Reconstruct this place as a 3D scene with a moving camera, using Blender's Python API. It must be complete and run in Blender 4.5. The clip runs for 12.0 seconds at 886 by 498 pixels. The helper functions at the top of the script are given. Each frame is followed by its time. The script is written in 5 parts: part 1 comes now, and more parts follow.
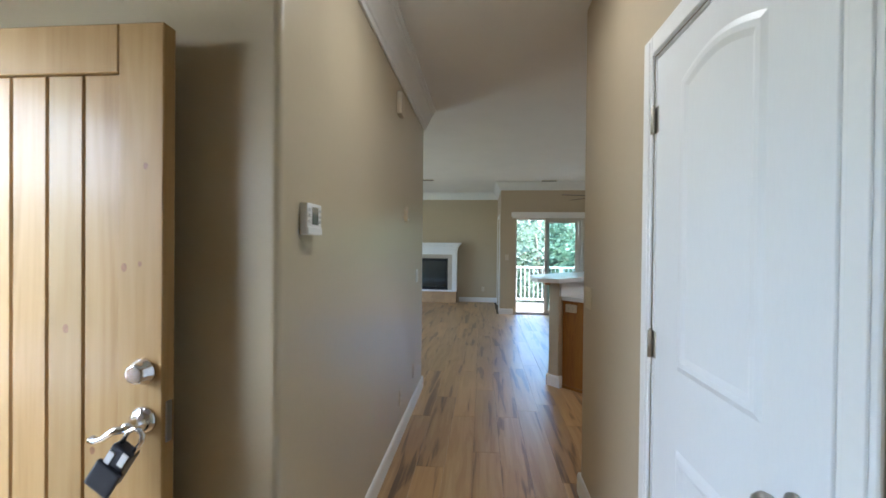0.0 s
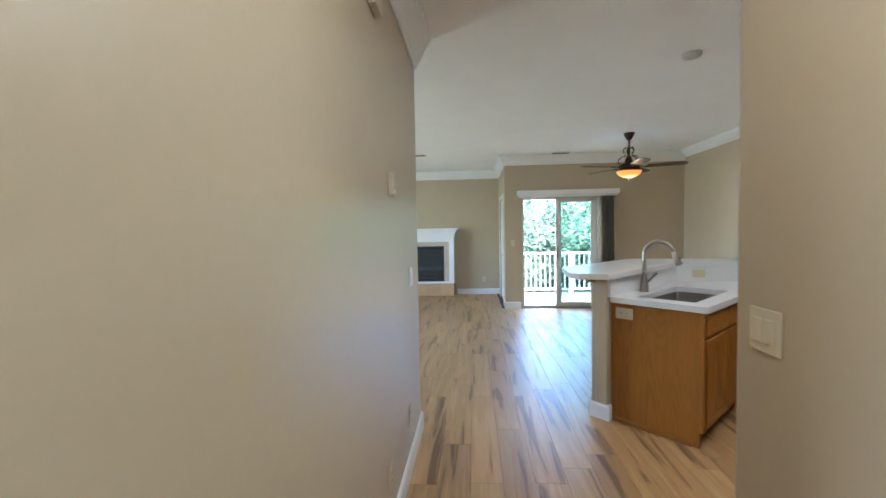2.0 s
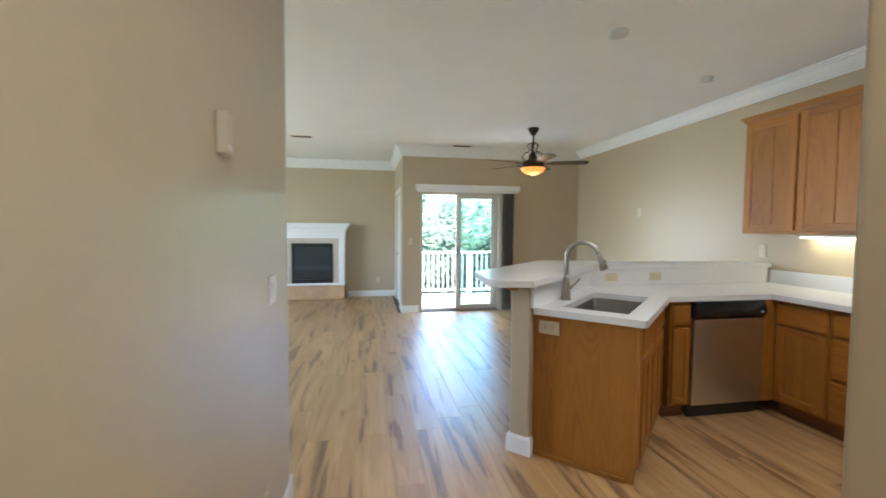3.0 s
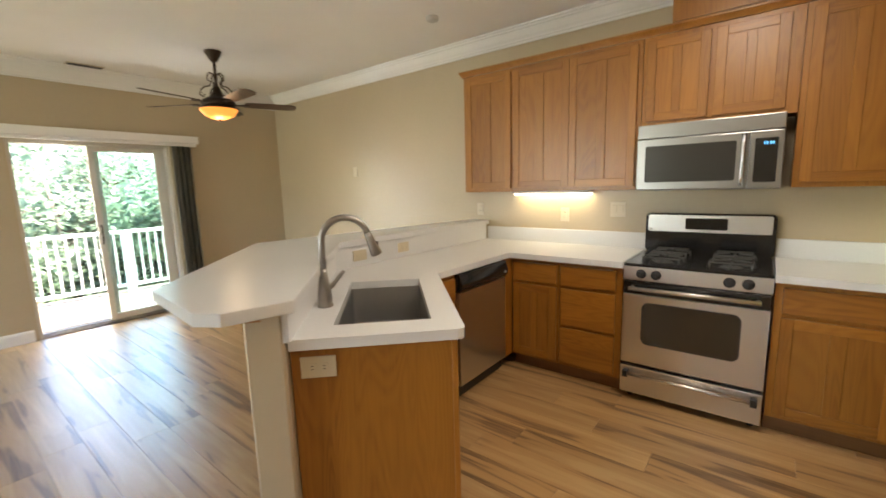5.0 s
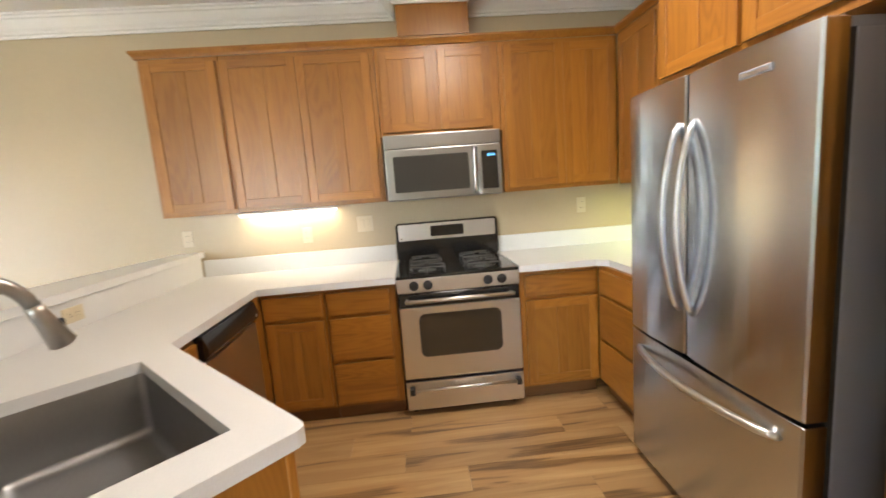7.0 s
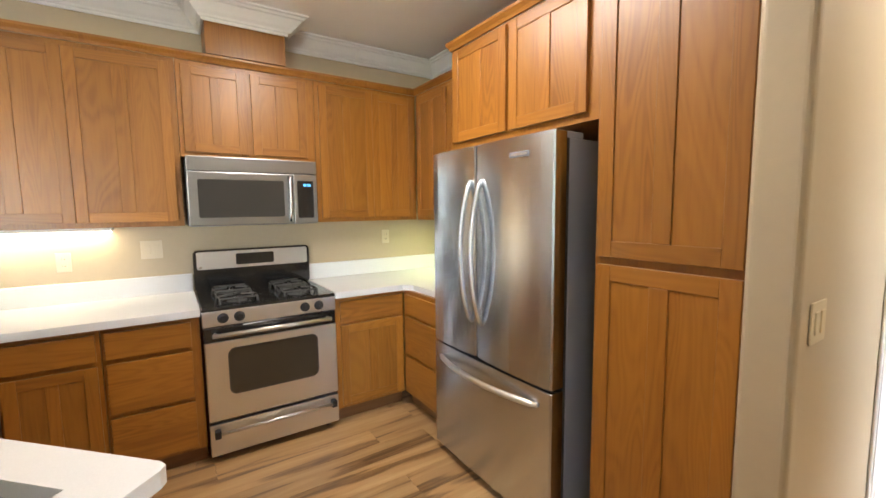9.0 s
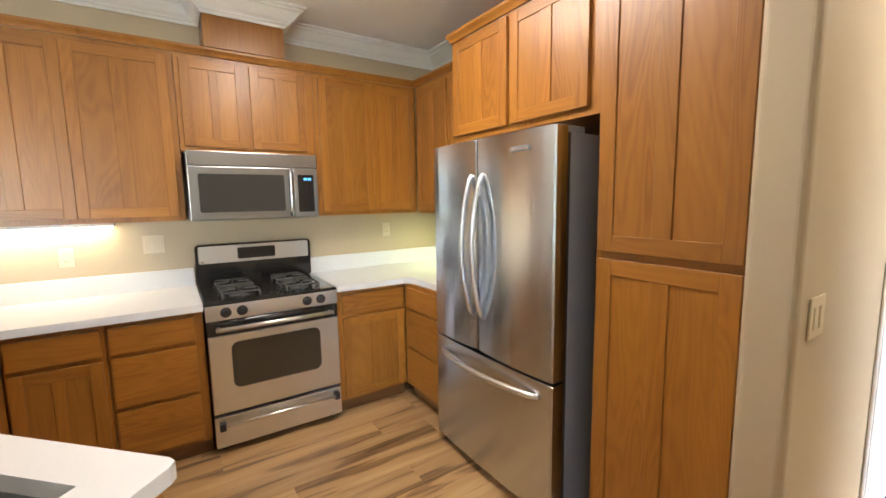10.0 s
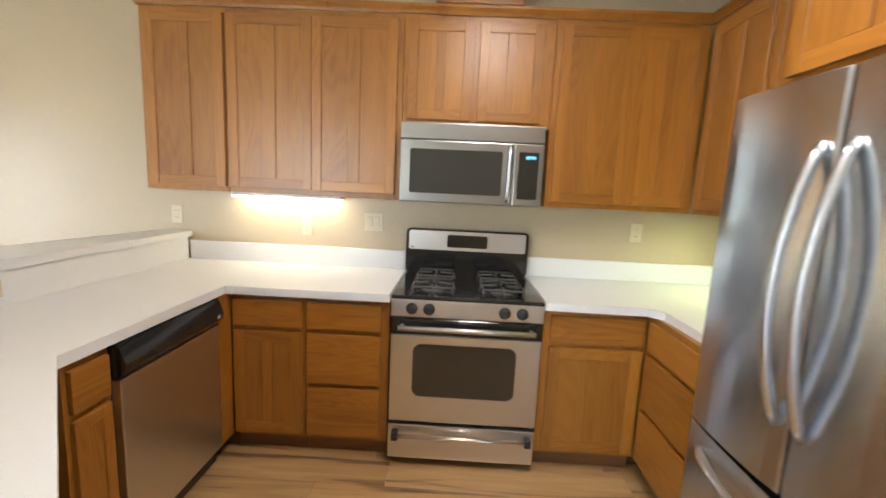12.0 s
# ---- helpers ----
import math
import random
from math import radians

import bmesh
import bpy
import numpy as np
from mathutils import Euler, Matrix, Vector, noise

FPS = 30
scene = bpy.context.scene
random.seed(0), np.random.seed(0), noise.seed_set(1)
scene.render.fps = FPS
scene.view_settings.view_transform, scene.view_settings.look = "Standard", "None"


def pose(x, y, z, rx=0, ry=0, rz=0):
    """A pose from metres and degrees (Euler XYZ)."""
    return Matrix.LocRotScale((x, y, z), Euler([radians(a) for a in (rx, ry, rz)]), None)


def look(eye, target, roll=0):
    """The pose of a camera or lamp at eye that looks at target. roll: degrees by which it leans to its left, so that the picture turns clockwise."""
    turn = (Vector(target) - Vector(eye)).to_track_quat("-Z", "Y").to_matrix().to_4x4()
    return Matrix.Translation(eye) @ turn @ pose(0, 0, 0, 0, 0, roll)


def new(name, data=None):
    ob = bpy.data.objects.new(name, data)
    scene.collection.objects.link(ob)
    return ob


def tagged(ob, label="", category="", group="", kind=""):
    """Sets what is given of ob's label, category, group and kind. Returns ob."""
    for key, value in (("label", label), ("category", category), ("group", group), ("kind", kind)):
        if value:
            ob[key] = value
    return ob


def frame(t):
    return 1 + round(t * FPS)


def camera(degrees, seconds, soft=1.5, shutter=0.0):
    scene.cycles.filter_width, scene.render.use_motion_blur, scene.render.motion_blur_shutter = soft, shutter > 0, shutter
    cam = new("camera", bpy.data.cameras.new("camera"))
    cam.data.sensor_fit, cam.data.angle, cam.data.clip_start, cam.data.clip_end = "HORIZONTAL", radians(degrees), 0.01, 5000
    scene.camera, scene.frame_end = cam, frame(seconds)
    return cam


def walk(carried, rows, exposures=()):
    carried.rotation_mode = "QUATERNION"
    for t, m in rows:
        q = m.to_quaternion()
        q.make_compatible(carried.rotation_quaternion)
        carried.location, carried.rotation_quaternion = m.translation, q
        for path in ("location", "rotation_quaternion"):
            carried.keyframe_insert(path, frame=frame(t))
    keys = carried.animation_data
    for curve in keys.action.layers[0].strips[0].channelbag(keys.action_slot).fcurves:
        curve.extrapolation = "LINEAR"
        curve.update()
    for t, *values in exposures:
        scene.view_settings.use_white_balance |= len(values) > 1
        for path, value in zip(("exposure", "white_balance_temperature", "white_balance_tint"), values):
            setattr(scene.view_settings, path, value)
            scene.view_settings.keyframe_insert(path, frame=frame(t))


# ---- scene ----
cam = camera(94.1, 12.0, 1.6, 0.35)
PATH = [
    (0, (0.388, 0.609, 1.407), (0.199, 2.6, 1.391), 0.6),
    (0.5, (0.392, 0.802, 1.401), (0.211, 2.793, 1.36), 0.2),
    (1, (0.386, 1.078, 1.417), (0.017, 3.042, 1.34), 0.1),
    (1.5, (0.243, 1.429, 1.403), (0.231, 3.427, 1.324), -0.6),
    (2, (0.197, 1.751, 1.41), (0.049, 3.743, 1.326), -1.0),
    (2.5, (0.201, 2.097, 1.401), (0.019, 4.083, 1.253), -0.1),
    (2.7, (0.184, 2.25, 1.389), (0.21, 4.247, 1.281), 0.2),
    (4.3, (0.29, 3.288, 1.423), (1.408, 4.932, 1.206), 0.2),
    (4.5, (0.305, 3.366, 1.436), (1.622, 4.856, 1.228), 0.1),
    (5, (0.447, 3.548, 1.429), (2.004, 4.768, 1.127), -1.6),
    (5.5, (0.568, 3.681, 1.417), (2.335, 4.559, 1.089), -1.7),
    (6, (0.573, 3.848, 1.421), (2.539, 4.075, 1.132), -2.7),
    (6.5, (0.602, 3.977, 1.424), (2.574, 4.096, 1.111), -3.5),
    (7, (0.741, 4.105, 1.413), (2.717, 3.971, 1.131), -4.4),
    (7.5, (0.765, 4.187, 1.441), (2.613, 3.475, 1.164), -3.8),
    (7.7, (0.724, 4.251, 1.447), (2.479, 3.332, 1.177), -3.2),
    (9.5, (0.596, 4.35, 1.462), (2.256, 3.251, 1.268), -0.5),
    (10, (0.598, 4.354, 1.474), (2.257, 3.263, 1.233), -0.9),
    (10.5, (0.666, 4.266, 1.453), (2.42, 3.338, 1.207), 0.2),
    (11, (0.79, 4.089, 1.45), (2.723, 3.617, 1.249), 0.4),
    (11.5, (0.974, 3.961, 1.458), (2.955, 3.817, 1.22), 0.9),
    (11.8, (1.13, 3.961, 1.428), (3.113, 3.885, 1.176), 1.6),
    (12, (1.236, 3.945, 1.441), (3.215, 3.994, 1.151), 2.7),
]
EXPOSURES = [(0, 3.6, 5450, 8), (0.8, 3.9, 5450, 8), (1.5, 4.12, 5250, 8), (2.7, 4.4, 5500, 8), (4.5, 4.33, 6350, 11), (5.5, 4.6, 7200, 13), (6.0, 4.8, 7200, 15), (6.5, 4.88, 6400, 14), (7.5, 4.9, 6650, 14), (9.5, 4.95, 6250, 14), (10.5, 4.95, 6350, 15), (12, 4.87, 6150, 13)]
walk(cam, [(t, look(eye, target, roll)) for t, eye, target, roll in PATH], EXPOSURES)

# ---- world, sun, exposure ----
world = bpy.data.worlds.new("sky_world")
scene.world = world
world.use_nodes = True
wn = world.node_tree
sky = wn.nodes.new("ShaderNodeTexSky")
sky.sky_type, sky.sun_disc = "NISHITA", False
sky.sun_elevation, sky.sun_rotation = radians(58), radians(97)
wn.nodes["Background"].inputs[1].default_value = 0.15
wn.links.new(sky.outputs[0], wn.nodes["Background"].inputs[0])
sun = new("sun", bpy.data.lights.new("sun", "SUN"))
sun.data.energy, sun.data.angle, sun.data.color = 5.0, radians(0.5), (1.0, 0.95, 0.88)
sun.matrix_world = look((8, 12, 16), (8 - 0.51, 12 + 0.06, 16 - 0.85))


def lamp(name, kind, eye, target, power, color, size=0.2, size_y=None):
    data = bpy.data.lights.new(name, kind)
    data.energy, data.color = power, color
    if kind == "AREA":
        data.shape, data.size, data.size_y = "RECTANGLE", size, size_y or size
    else:
        data.shadow_soft_size = size
    ob = new(name, data)
    ob.matrix_world = look(eye, target)
    return ob


XW_FILL = -4.30
WARM, SOFT = (1.0, 0.78, 0.50), (1.0, 0.91, 0.79)
lamp("kitchen_ceiling_lamp", "AREA", (2.15, 3.72, 2.650), (2.15, 3.73, 0), 1.05, SOFT, 1.1, 0.28)
lamp("hall_ceiling_lamp", "AREA", (0.40, 2.25, 2.635), (0.40, 2.26, 0), 0.72, SOFT, 0.24, 0.24)
lamp("under_cabinet_lamp", "AREA", (3.812, 4.98, 1.326), (3.86, 4.98, 1.235), 0.050, (1.0, 0.78, 0.38), 0.62, 0.04)
lamp("corner_cabinet_lamp", "AREA", (3.35, 2.42, 1.322), (3.36, 2.40, 0), 0.115, (0.86, 1.0, 0.40), 0.5, 0.10)
lamp("front_doorway_daylight", "AREA", (-2.55, -0.15, 2.3), (-0.3, 1.4, 0.9), 17, (0.97, 0.97, 1.0), 1.9, 1.2)
# added fill lamp out of view, brightens the living room from the west
lamp("added_west_fill", "AREA", (XW_FILL - 0.05, 7.6, 1.45), (0, 7.6, 1.0), 5, (0.88, 0.95, 1.0), 2.6, 1.5)
lamp("fan_bulb", "POINT", (2.379, 7.73, 2.06), (2.379, 7.73, 0), 0.18, WARM, 0.05)


# ---- materials ----
def mat(name, color, rough=0.5, metal=0.0, spec=0.5, grain=0.0, scale=40.0, stretch=(1, 1, 1), bump=0.0, bump_scale=60.0, blotch=0.0, blotch_scale=2.5, coat=0.0, vary=0.0, rvar=0.0):
    """A plain surface with fine grain, larger blotches, relief and per-object variation."""
    m = bpy.data.materials.new(name)
    m.use_nodes = True
    t = m.node_tree
    n, l = t.nodes, t.links
    b = n["Principled BSDF"]
    b.inputs["Roughness"].default_value, b.inputs["Metallic"].default_value = rough, metal
    b.inputs["Specular IOR Level"].default_value = spec
    b.inputs["Coat Weight"].default_value = coat
    co = n.new("ShaderNodeTexCoord")
    mp = n.new("ShaderNodeMapping")
    mp.inputs["Scale"].default_value = stretch
    l.new(co.outputs["Object"], mp.inputs[0])
    value = None

    def add(sock, amount):
        nonlocal value
        r = n.new("ShaderNodeMapRange")
        r.inputs["From Min"].default_value, r.inputs["From Max"].default_value = 0.25, 0.75
        r.inputs["To Min"].default_value, r.inputs["To Max"].default_value = 1 - amount, 1 + amount
        l.new(sock, r.inputs["Value"])
        if value is None:
            value = r.outputs[0]
        else:
            x = n.new("ShaderNodeMath")
            x.operation = "MULTIPLY"
            l.new(value, x.inputs[0]), l.new(r.outputs[0], x.inputs[1])
            value = x.outputs[0]

    def tex(s, coord, detail=4):
        k = n.new("ShaderNodeTexNoise")
        k.inputs["Scale"].default_value, k.inputs["Detail"].default_value = s, detail
        l.new(coord, k.inputs["Vector"])
        return k.outputs["Fac"]

    if grain:
        add(tex(scale, mp.outputs[0]), grain)
    if blotch:
        add(tex(blotch_scale, co.outputs["Object"], 2), blotch)
    if vary:
        add(n.new("ShaderNodeObjectInfo").outputs["Random"], vary)
    if value is None:
        b.inputs["Base Color"].default_value = (*color, 1)
    else:
        x = n.new("ShaderNodeVectorMath")
        x.operation = "SCALE"
        x.inputs[0].default_value = color
        l.new(value, x.inputs["Scale"])
        l.new(x.outputs[0], b.inputs["Base Color"])
    if rvar:
        r = n.new("ShaderNodeMapRange")
        r.inputs["From Min"].default_value, r.inputs["From Max"].default_value = 0.3, 0.7
        r.inputs["To Min"].default_value, r.inputs["To Max"].default_value = max(rough - rvar, 0.02), rough + rvar
        l.new(tex(9, mp.outputs[0]), r.inputs["Value"])
        l.new(r.outputs[0], b.inputs["Roughness"])
    if bump:
        k = n.new("ShaderNodeBump")
        k.inputs["Strength"].default_value, k.inputs["Distance"].default_value = bump, 0.004
        l.new(tex(bump_scale, mp.outputs[0], 3), k.inputs["Height"])
        l.new(k.outputs[0], b.inputs["Normal"])
    return m


def wood(name, dark, mid, light, along="z", scale=1.0, rough=0.38, coat=0.15, streak=1.0, offset=True, rings=0.45, fibres=0.40, fig=(7, 0.55), lines=46):
    """Wood with long fibres, cathedral rings and per-piece offset."""
    m = bpy.data.materials.new(name)
    m.use_nodes = True
    t = m.node_tree
    n, l = t.nodes, t.links
    b = n["Principled BSDF"]
    b.inputs["Roughness"].default_value, b.inputs["Coat Weight"].default_value = rough, coat
    b.inputs["Coat Roughness"].default_value = 0.28
    co = n.new("ShaderNodeTexCoord")
    vec = co.outputs["Object"]
    rnd = n.new("ShaderNodeObjectInfo").outputs["Random"]
    if offset:
        a = n.new("ShaderNodeVectorMath")
        a.operation = "MULTIPLY_ADD"
        c = n.new("ShaderNodeCombineXYZ")
        for i in range(3):
            l.new(rnd, c.inputs[i])
        l.new(c.outputs[0], a.inputs[0])
        a.inputs[1].default_value = (17.3, 31.7, 23.9)
        l.new(vec, a.inputs[2])
        vec = a.outputs[0]

    def mapped(across, length):
        mp = n.new("ShaderNodeMapping")
        s = [across * scale] * 3
        s["xyz".index(along)] = length * scale
        mp.inputs["Scale"].default_value = s
        l.new(vec, mp.inputs[0])
        return mp.outputs[0]

    fibre = n.new("ShaderNodeTexNoise")
    fibre.inputs["Scale"].default_value, fibre.inputs["Detail"].default_value, fibre.inputs["Roughness"].default_value = 1, 6, 0.65
    l.new(mapped(85, 3.0), fibre.inputs["Vector"])
    figure = n.new("ShaderNodeTexNoise")
    figure.inputs["Scale"].default_value, figure.inputs["Detail"].default_value, figure.inputs["Distortion"].default_value = 1, 2, 0.6
    l.new(mapped(fig[0] * streak, fig[1]), figure.inputs["Vector"])
    wave = n.new("ShaderNodeMath")
    wave.operation = "MULTIPLY"
    wave.inputs[1].default_value = lines
    l.new(figure.outputs["Fac"], wave.inputs[0])
    ring = n.new("ShaderNodeMath")
    ring.operation = "SINE"
    l.new(wave.outputs[0], ring.inputs[0])
    mixed = n.new("ShaderNodeMath")
    mixed.operation = "MULTIPLY_ADD"
    mixed.inputs[1].default_value = 0.16 * rings
    l.new(ring.outputs[0], mixed.inputs[0])
    s2 = n.new("ShaderNodeMath")
    s2.operation = "MULTIPLY_ADD"
    s2.inputs[1].default_value = fibres
    l.new(fibre.outputs["Fac"], s2.inputs[0])
    s3 = n.new("ShaderNodeMath")
    s3.operation = "MULTIPLY"
    s3.inputs[1].default_value = 1 - fibres
    l.new(figure.outputs["Fac"], s3.inputs[0])
    l.new(s3.outputs[0], s2.inputs[2])
    l.new(s2.outputs[0], mixed.inputs[2])
    ramp = n.new("ShaderNodeValToRGB")
    e = ramp.color_ramp.elements
    e[0].position, e[0].color = 0.30, (*dark, 1)
    e[1].position, e[1].color = 0.68, (*light, 1)
    k = e.new(0.46)
    k.color = (*mid, 1)
    l.new(mixed.outputs[0], ramp.inputs[0])
    hsv = n.new("ShaderNodeHueSaturation")
    r = n.new("ShaderNodeMapRange")
    r.inputs["To Min"].default_value, r.inputs["To Max"].default_value = 0.86, 1.14
    l.new(rnd, r.inputs["Value"])
    l.new(r.outputs[0], hsv.inputs["Value"])
    l.new(ramp.outputs[0], hsv.inputs["Color"])
    l.new(hsv.outputs[0], b.inputs["Base Color"])
    bp = n.new("ShaderNodeBump")
    bp.inputs["Strength"].default_value, bp.inputs["Distance"].default_value = 0.12, 0.002
    l.new(fibre.outputs["Fac"], bp.inputs["Height"])
    l.new(bp.outputs[0], b.inputs["Normal"])
    return m


def glow(name, color, strength):
    m = bpy.data.materials.new(name)
    m.use_nodes = True
    b = m.node_tree.nodes["Principled BSDF"]
    b.inputs["Base Color"].default_value = (*color, 1)
    b.inputs["Emission Color"].default_value, b.inputs["Emission Strength"].default_value = (*color, 1), strength
    return m


def clear(name, color, rough=0.0):
    m = bpy.data.materials.new(name)
    m.use_nodes = True
    b = m.node_tree.nodes["Principled BSDF"]
    b.inputs["Base Color"].default_value = (*color, 1)
    b.inputs["Transmission Weight"].default_value, b.inputs["Roughness"].default_value, b.inputs["IOR"].default_value = 1, rough, 1.45
    return m


PAINT = mat("beige_wall_paint", (0.468, 0.388, 0.268), 0.36, spec=0.6, bump=0.08, bump_scale=110, grain=0.015, scale=30, blotch=0.03, blotch_scale=1.2)
HALLPAINT = mat("satin_hall_paint", (0.468, 0.398, 0.272), 0.31, spec=1.0, bump=0.10, bump_scale=110, grain=0.015, scale=30, blotch=0.03, blotch_scale=1.2)
CEIL = mat("ceiling_paint", (0.88, 0.875, 0.865), 0.75, bump=0.2, bump_scale=160, blotch=0.02)
TRIM = mat("white_trim_paint", (0.80, 0.80, 0.79), 0.35, grain=0.015, blotch=0.02)
DOORW = mat("white_door_paint", (0.78, 0.79, 0.80), 0.33, grain=0.015, stretch=(6, 6, 0.6), bump=0.08, bump_scale=120)
OAK = wood("honey_oak", (0.225, 0.084, 0.0100), (0.300, 0.119, 0.0148), (0.350, 0.145, 0.0195), "z", rough=0.38, rings=0.46, coat=0.18, fig=(5, 0.6), lines=150)
OAKH = wood("honey_oak_cross_grain", (0.225, 0.084, 0.0100), (0.300, 0.119, 0.0148), (0.350, 0.145, 0.0195), "x", rough=0.38, rings=0.46, coat=0.18, fig=(5, 0.6), lines=120)
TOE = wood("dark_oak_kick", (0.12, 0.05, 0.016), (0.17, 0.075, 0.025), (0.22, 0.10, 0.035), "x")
PINE = wood("varnished_pine", (0.26, 0.142, 0.045), (0.35, 0.208, 0.075), (0.41, 0.262, 0.105), "z", 0.9, 0.55, 0.12, 0.8, rings=0.3)
PINE.node_tree.nodes["Principled BSDF"].inputs["Coat Roughness"].default_value = 0.16
PINE.node_tree.nodes["Principled BSDF"].inputs["Specular IOR Level"].default_value = 0.3
PLANK = wood("vinyl_plank", (0.120, 0.060, 0.022), (0.405, 0.238, 0.094), (0.525, 0.345, 0.160), "y", 1.0, 0.40, 0.75, 1.0, rings=0.14, fibres=0.24, fig=(13, 1.0))
for _n in PLANK.node_tree.nodes:
    if _n.type == "VALTORGB":
        _n.color_ramp.elements[0].position = 0.345
PLANK.node_tree.nodes["Principled BSDF"].inputs["Coat Roughness"].default_value = 0.42
QUARTZ = mat("white_quartz", (0.71, 0.725, 0.74), 0.28, grain=0.03, scale=220, blotch=0.015)
STEEL = mat("brushed_steel", (0.69, 0.68, 0.665), 0.33, 1.0, blotch=0.02, blotch_scale=1.5)
STEELV = mat("brushed_steel_upright", (0.60, 0.63, 0.67), 0.27, 1.0, blotch=0.02, blotch_scale=1.5)
_t = STEELV.node_tree
_p = _t.nodes["Principled BSDF"]
_p.inputs["Anisotropic"].default_value, _p.inputs["Anisotropic Rotation"].default_value, _p.inputs["Roughness"].default_value = 0.96, 0.25, 0.22
_g = _t.nodes.new("ShaderNodeTangent")
_g.direction_type, _g.axis = "RADIAL", "Z"
_t.links.new(_g.outputs[0], _p.inputs["Tangent"])
STEELD = mat("dull_steel", (0.32, 0.318, 0.312), 0.31, 1.0, blotch=0.02, blotch_scale=1.5)
SINKM = mat("sink_steel", (0.36, 0.36, 0.365), 0.36, 1.0, grain=0.05, scale=40, stretch=(1, 10, 1))
CHROME = mat("polished_chrome", (0.72, 0.72, 0.73), 0.12, 1.0)
NICKEL = mat("brushed_nickel", (0.38, 0.365, 0.345), 0.34, 1.0, grain=0.05, scale=60)
BLACK = mat("black_enamel", (0.012, 0.012, 0.013), 0.16, coat=0.4)
BLACKM = mat("black_plastic", (0.02, 0.02, 0.022), 0.42, bump=0.1, bump_scale=200)
IRON = mat("cast_iron_grate", (0.085, 0.085, 0.085), 0.18, bump=0.3, bump_scale=150)
DARKG = mat("dark_oven_glass", (0.030, 0.026, 0.020), 0.08, spec=0.8)
MWG = mat("microwave_window", (0.040, 0.038, 0.035), 0.22, spec=0.35)
CASE = mat("grey_fridge_case", (0.27, 0.295, 0.345), 0.42, bump=0.3, bump_scale=220)
GASKET = mat("dark_gasket", (0.03, 0.03, 0.03), 0.6)
IVORY = mat("ivory_plastic", (0.62, 0.55, 0.40), 0.4)
WHITEP = mat("white_plastic", (0.80, 0.80, 0.79), 0.38)
BEIGEP = mat("beige_plastic", (0.60, 0.53, 0.41), 0.45)
LCD = mat("grey_lcd", (0.10, 0.12, 0.10), 0.15)
BRONZE = mat("dark_bronze", (0.055, 0.035, 0.022), 0.42, 0.7, grain=0.2, scale=60)
BLADE = wood("dark_walnut_blade", (0.03, 0.016, 0.009), (0.06, 0.032, 0.018), (0.10, 0.055, 0.03), "x")
AMBER = glow("amber_bowl_glass", (1.0, 0.33, 0.06), 0.055)
TUBE = glow("lit_lamp_diffuser", (1.0, 0.88, 0.62), 0.40)
PANEL = glow("lit_ceiling_diffuser", (1.0, 0.92, 0.78), 0.36)
BLUE = glow("blue_clock_digits", (0.10, 0.45, 0.9), 0.06)
VINYL = mat("almond_vinyl_frame", (0.55, 0.52, 0.46), 0.4)
GLASS = clear("door_glass", (0.90, 0.97, 0.95))
SCREEN = clear("tinted_glass", (0.70, 0.87, 0.84))
VANE = mat("grey_green_blind", (0.40, 0.43, 0.42), 0.6, grain=0.05, stretch=(1, 1, 6))
TAN = mat("tan_hearth_tile", (0.50, 0.33, 0.18), 0.4, grain=0.08, scale=12, blotch=0.08, vary=0.05)
STONE = mat("beige_marble_surround", (0.50, 0.44, 0.36), 0.28, grain=0.10, scale=9, blotch=0.08)
FIREB = mat("fireplace_black", (0.012, 0.014, 0.016), 0.3)
FIREG = mat("fireplace_glass", (0.015, 0.022, 0.028), 0.06, spec=0.9)
DECK = mat("pale_deck_coating", (0.80, 0.79, 0.77), 0.7, grain=0.05, blotch=0.06)
RAILW = mat("white_rail_paint", (0.62, 0.63, 0.62), 0.45)
BARK = mat("bark", (0.10, 0.075, 0.05), 0.9, grain=0.3, scale=14, stretch=(1, 1, 0.3), bump=0.6, bump_scale=18)
LEAF = mat("leaves", (0.068, 0.104, 0.060), 0.55, grain=0.25, scale=0.9, blotch=0.25, blotch_scale=0.4, vary=0.1)
_t = LEAF.node_tree
_tr, _mx = _t.nodes.new("ShaderNodeBsdfTranslucent"), _t.nodes.new("ShaderNodeMixShader")
_tr.inputs[0].default_value = (0.120, 0.168, 0.112, 1)
_mx.inputs[0].default_value = 0.45
_t.links.new(_t.nodes["Principled BSDF"].outputs[0], _mx.inputs[1])
_t.links.new(_tr.outputs[0], _mx.inputs[2])
_t.links.new(_mx.outputs[0], _t.nodes["Material Output"].inputs[0])
GRASS = mat("dry_grass_ground", (0.12, 0.13, 0.05), 0.95, grain=0.3, scale=3, blotch=0.25, blotch_scale=0.3)
STUCCO = mat("outer_stucco", (0.50, 0.46, 0.40), 0.9, bump=0.5, bump_scale=60, blotch=0.05)
SUB = mat("plank_joint", (0.06, 0.045, 0.03), 0.8, grain=0.1)
LOCKB = mat("dark_lockbox", (0.02, 0.022, 0.03), 0.35)
SENSORP = mat("greyed_white_plastic", (0.58, 0.58, 0.57), 0.45)
LABELW = mat("pale_label", (0.55, 0.55, 0.55), 0.5)
YELLOWM = mat("brass_nickel_hinge", (0.45, 0.42, 0.36), 0.3, 1.0)


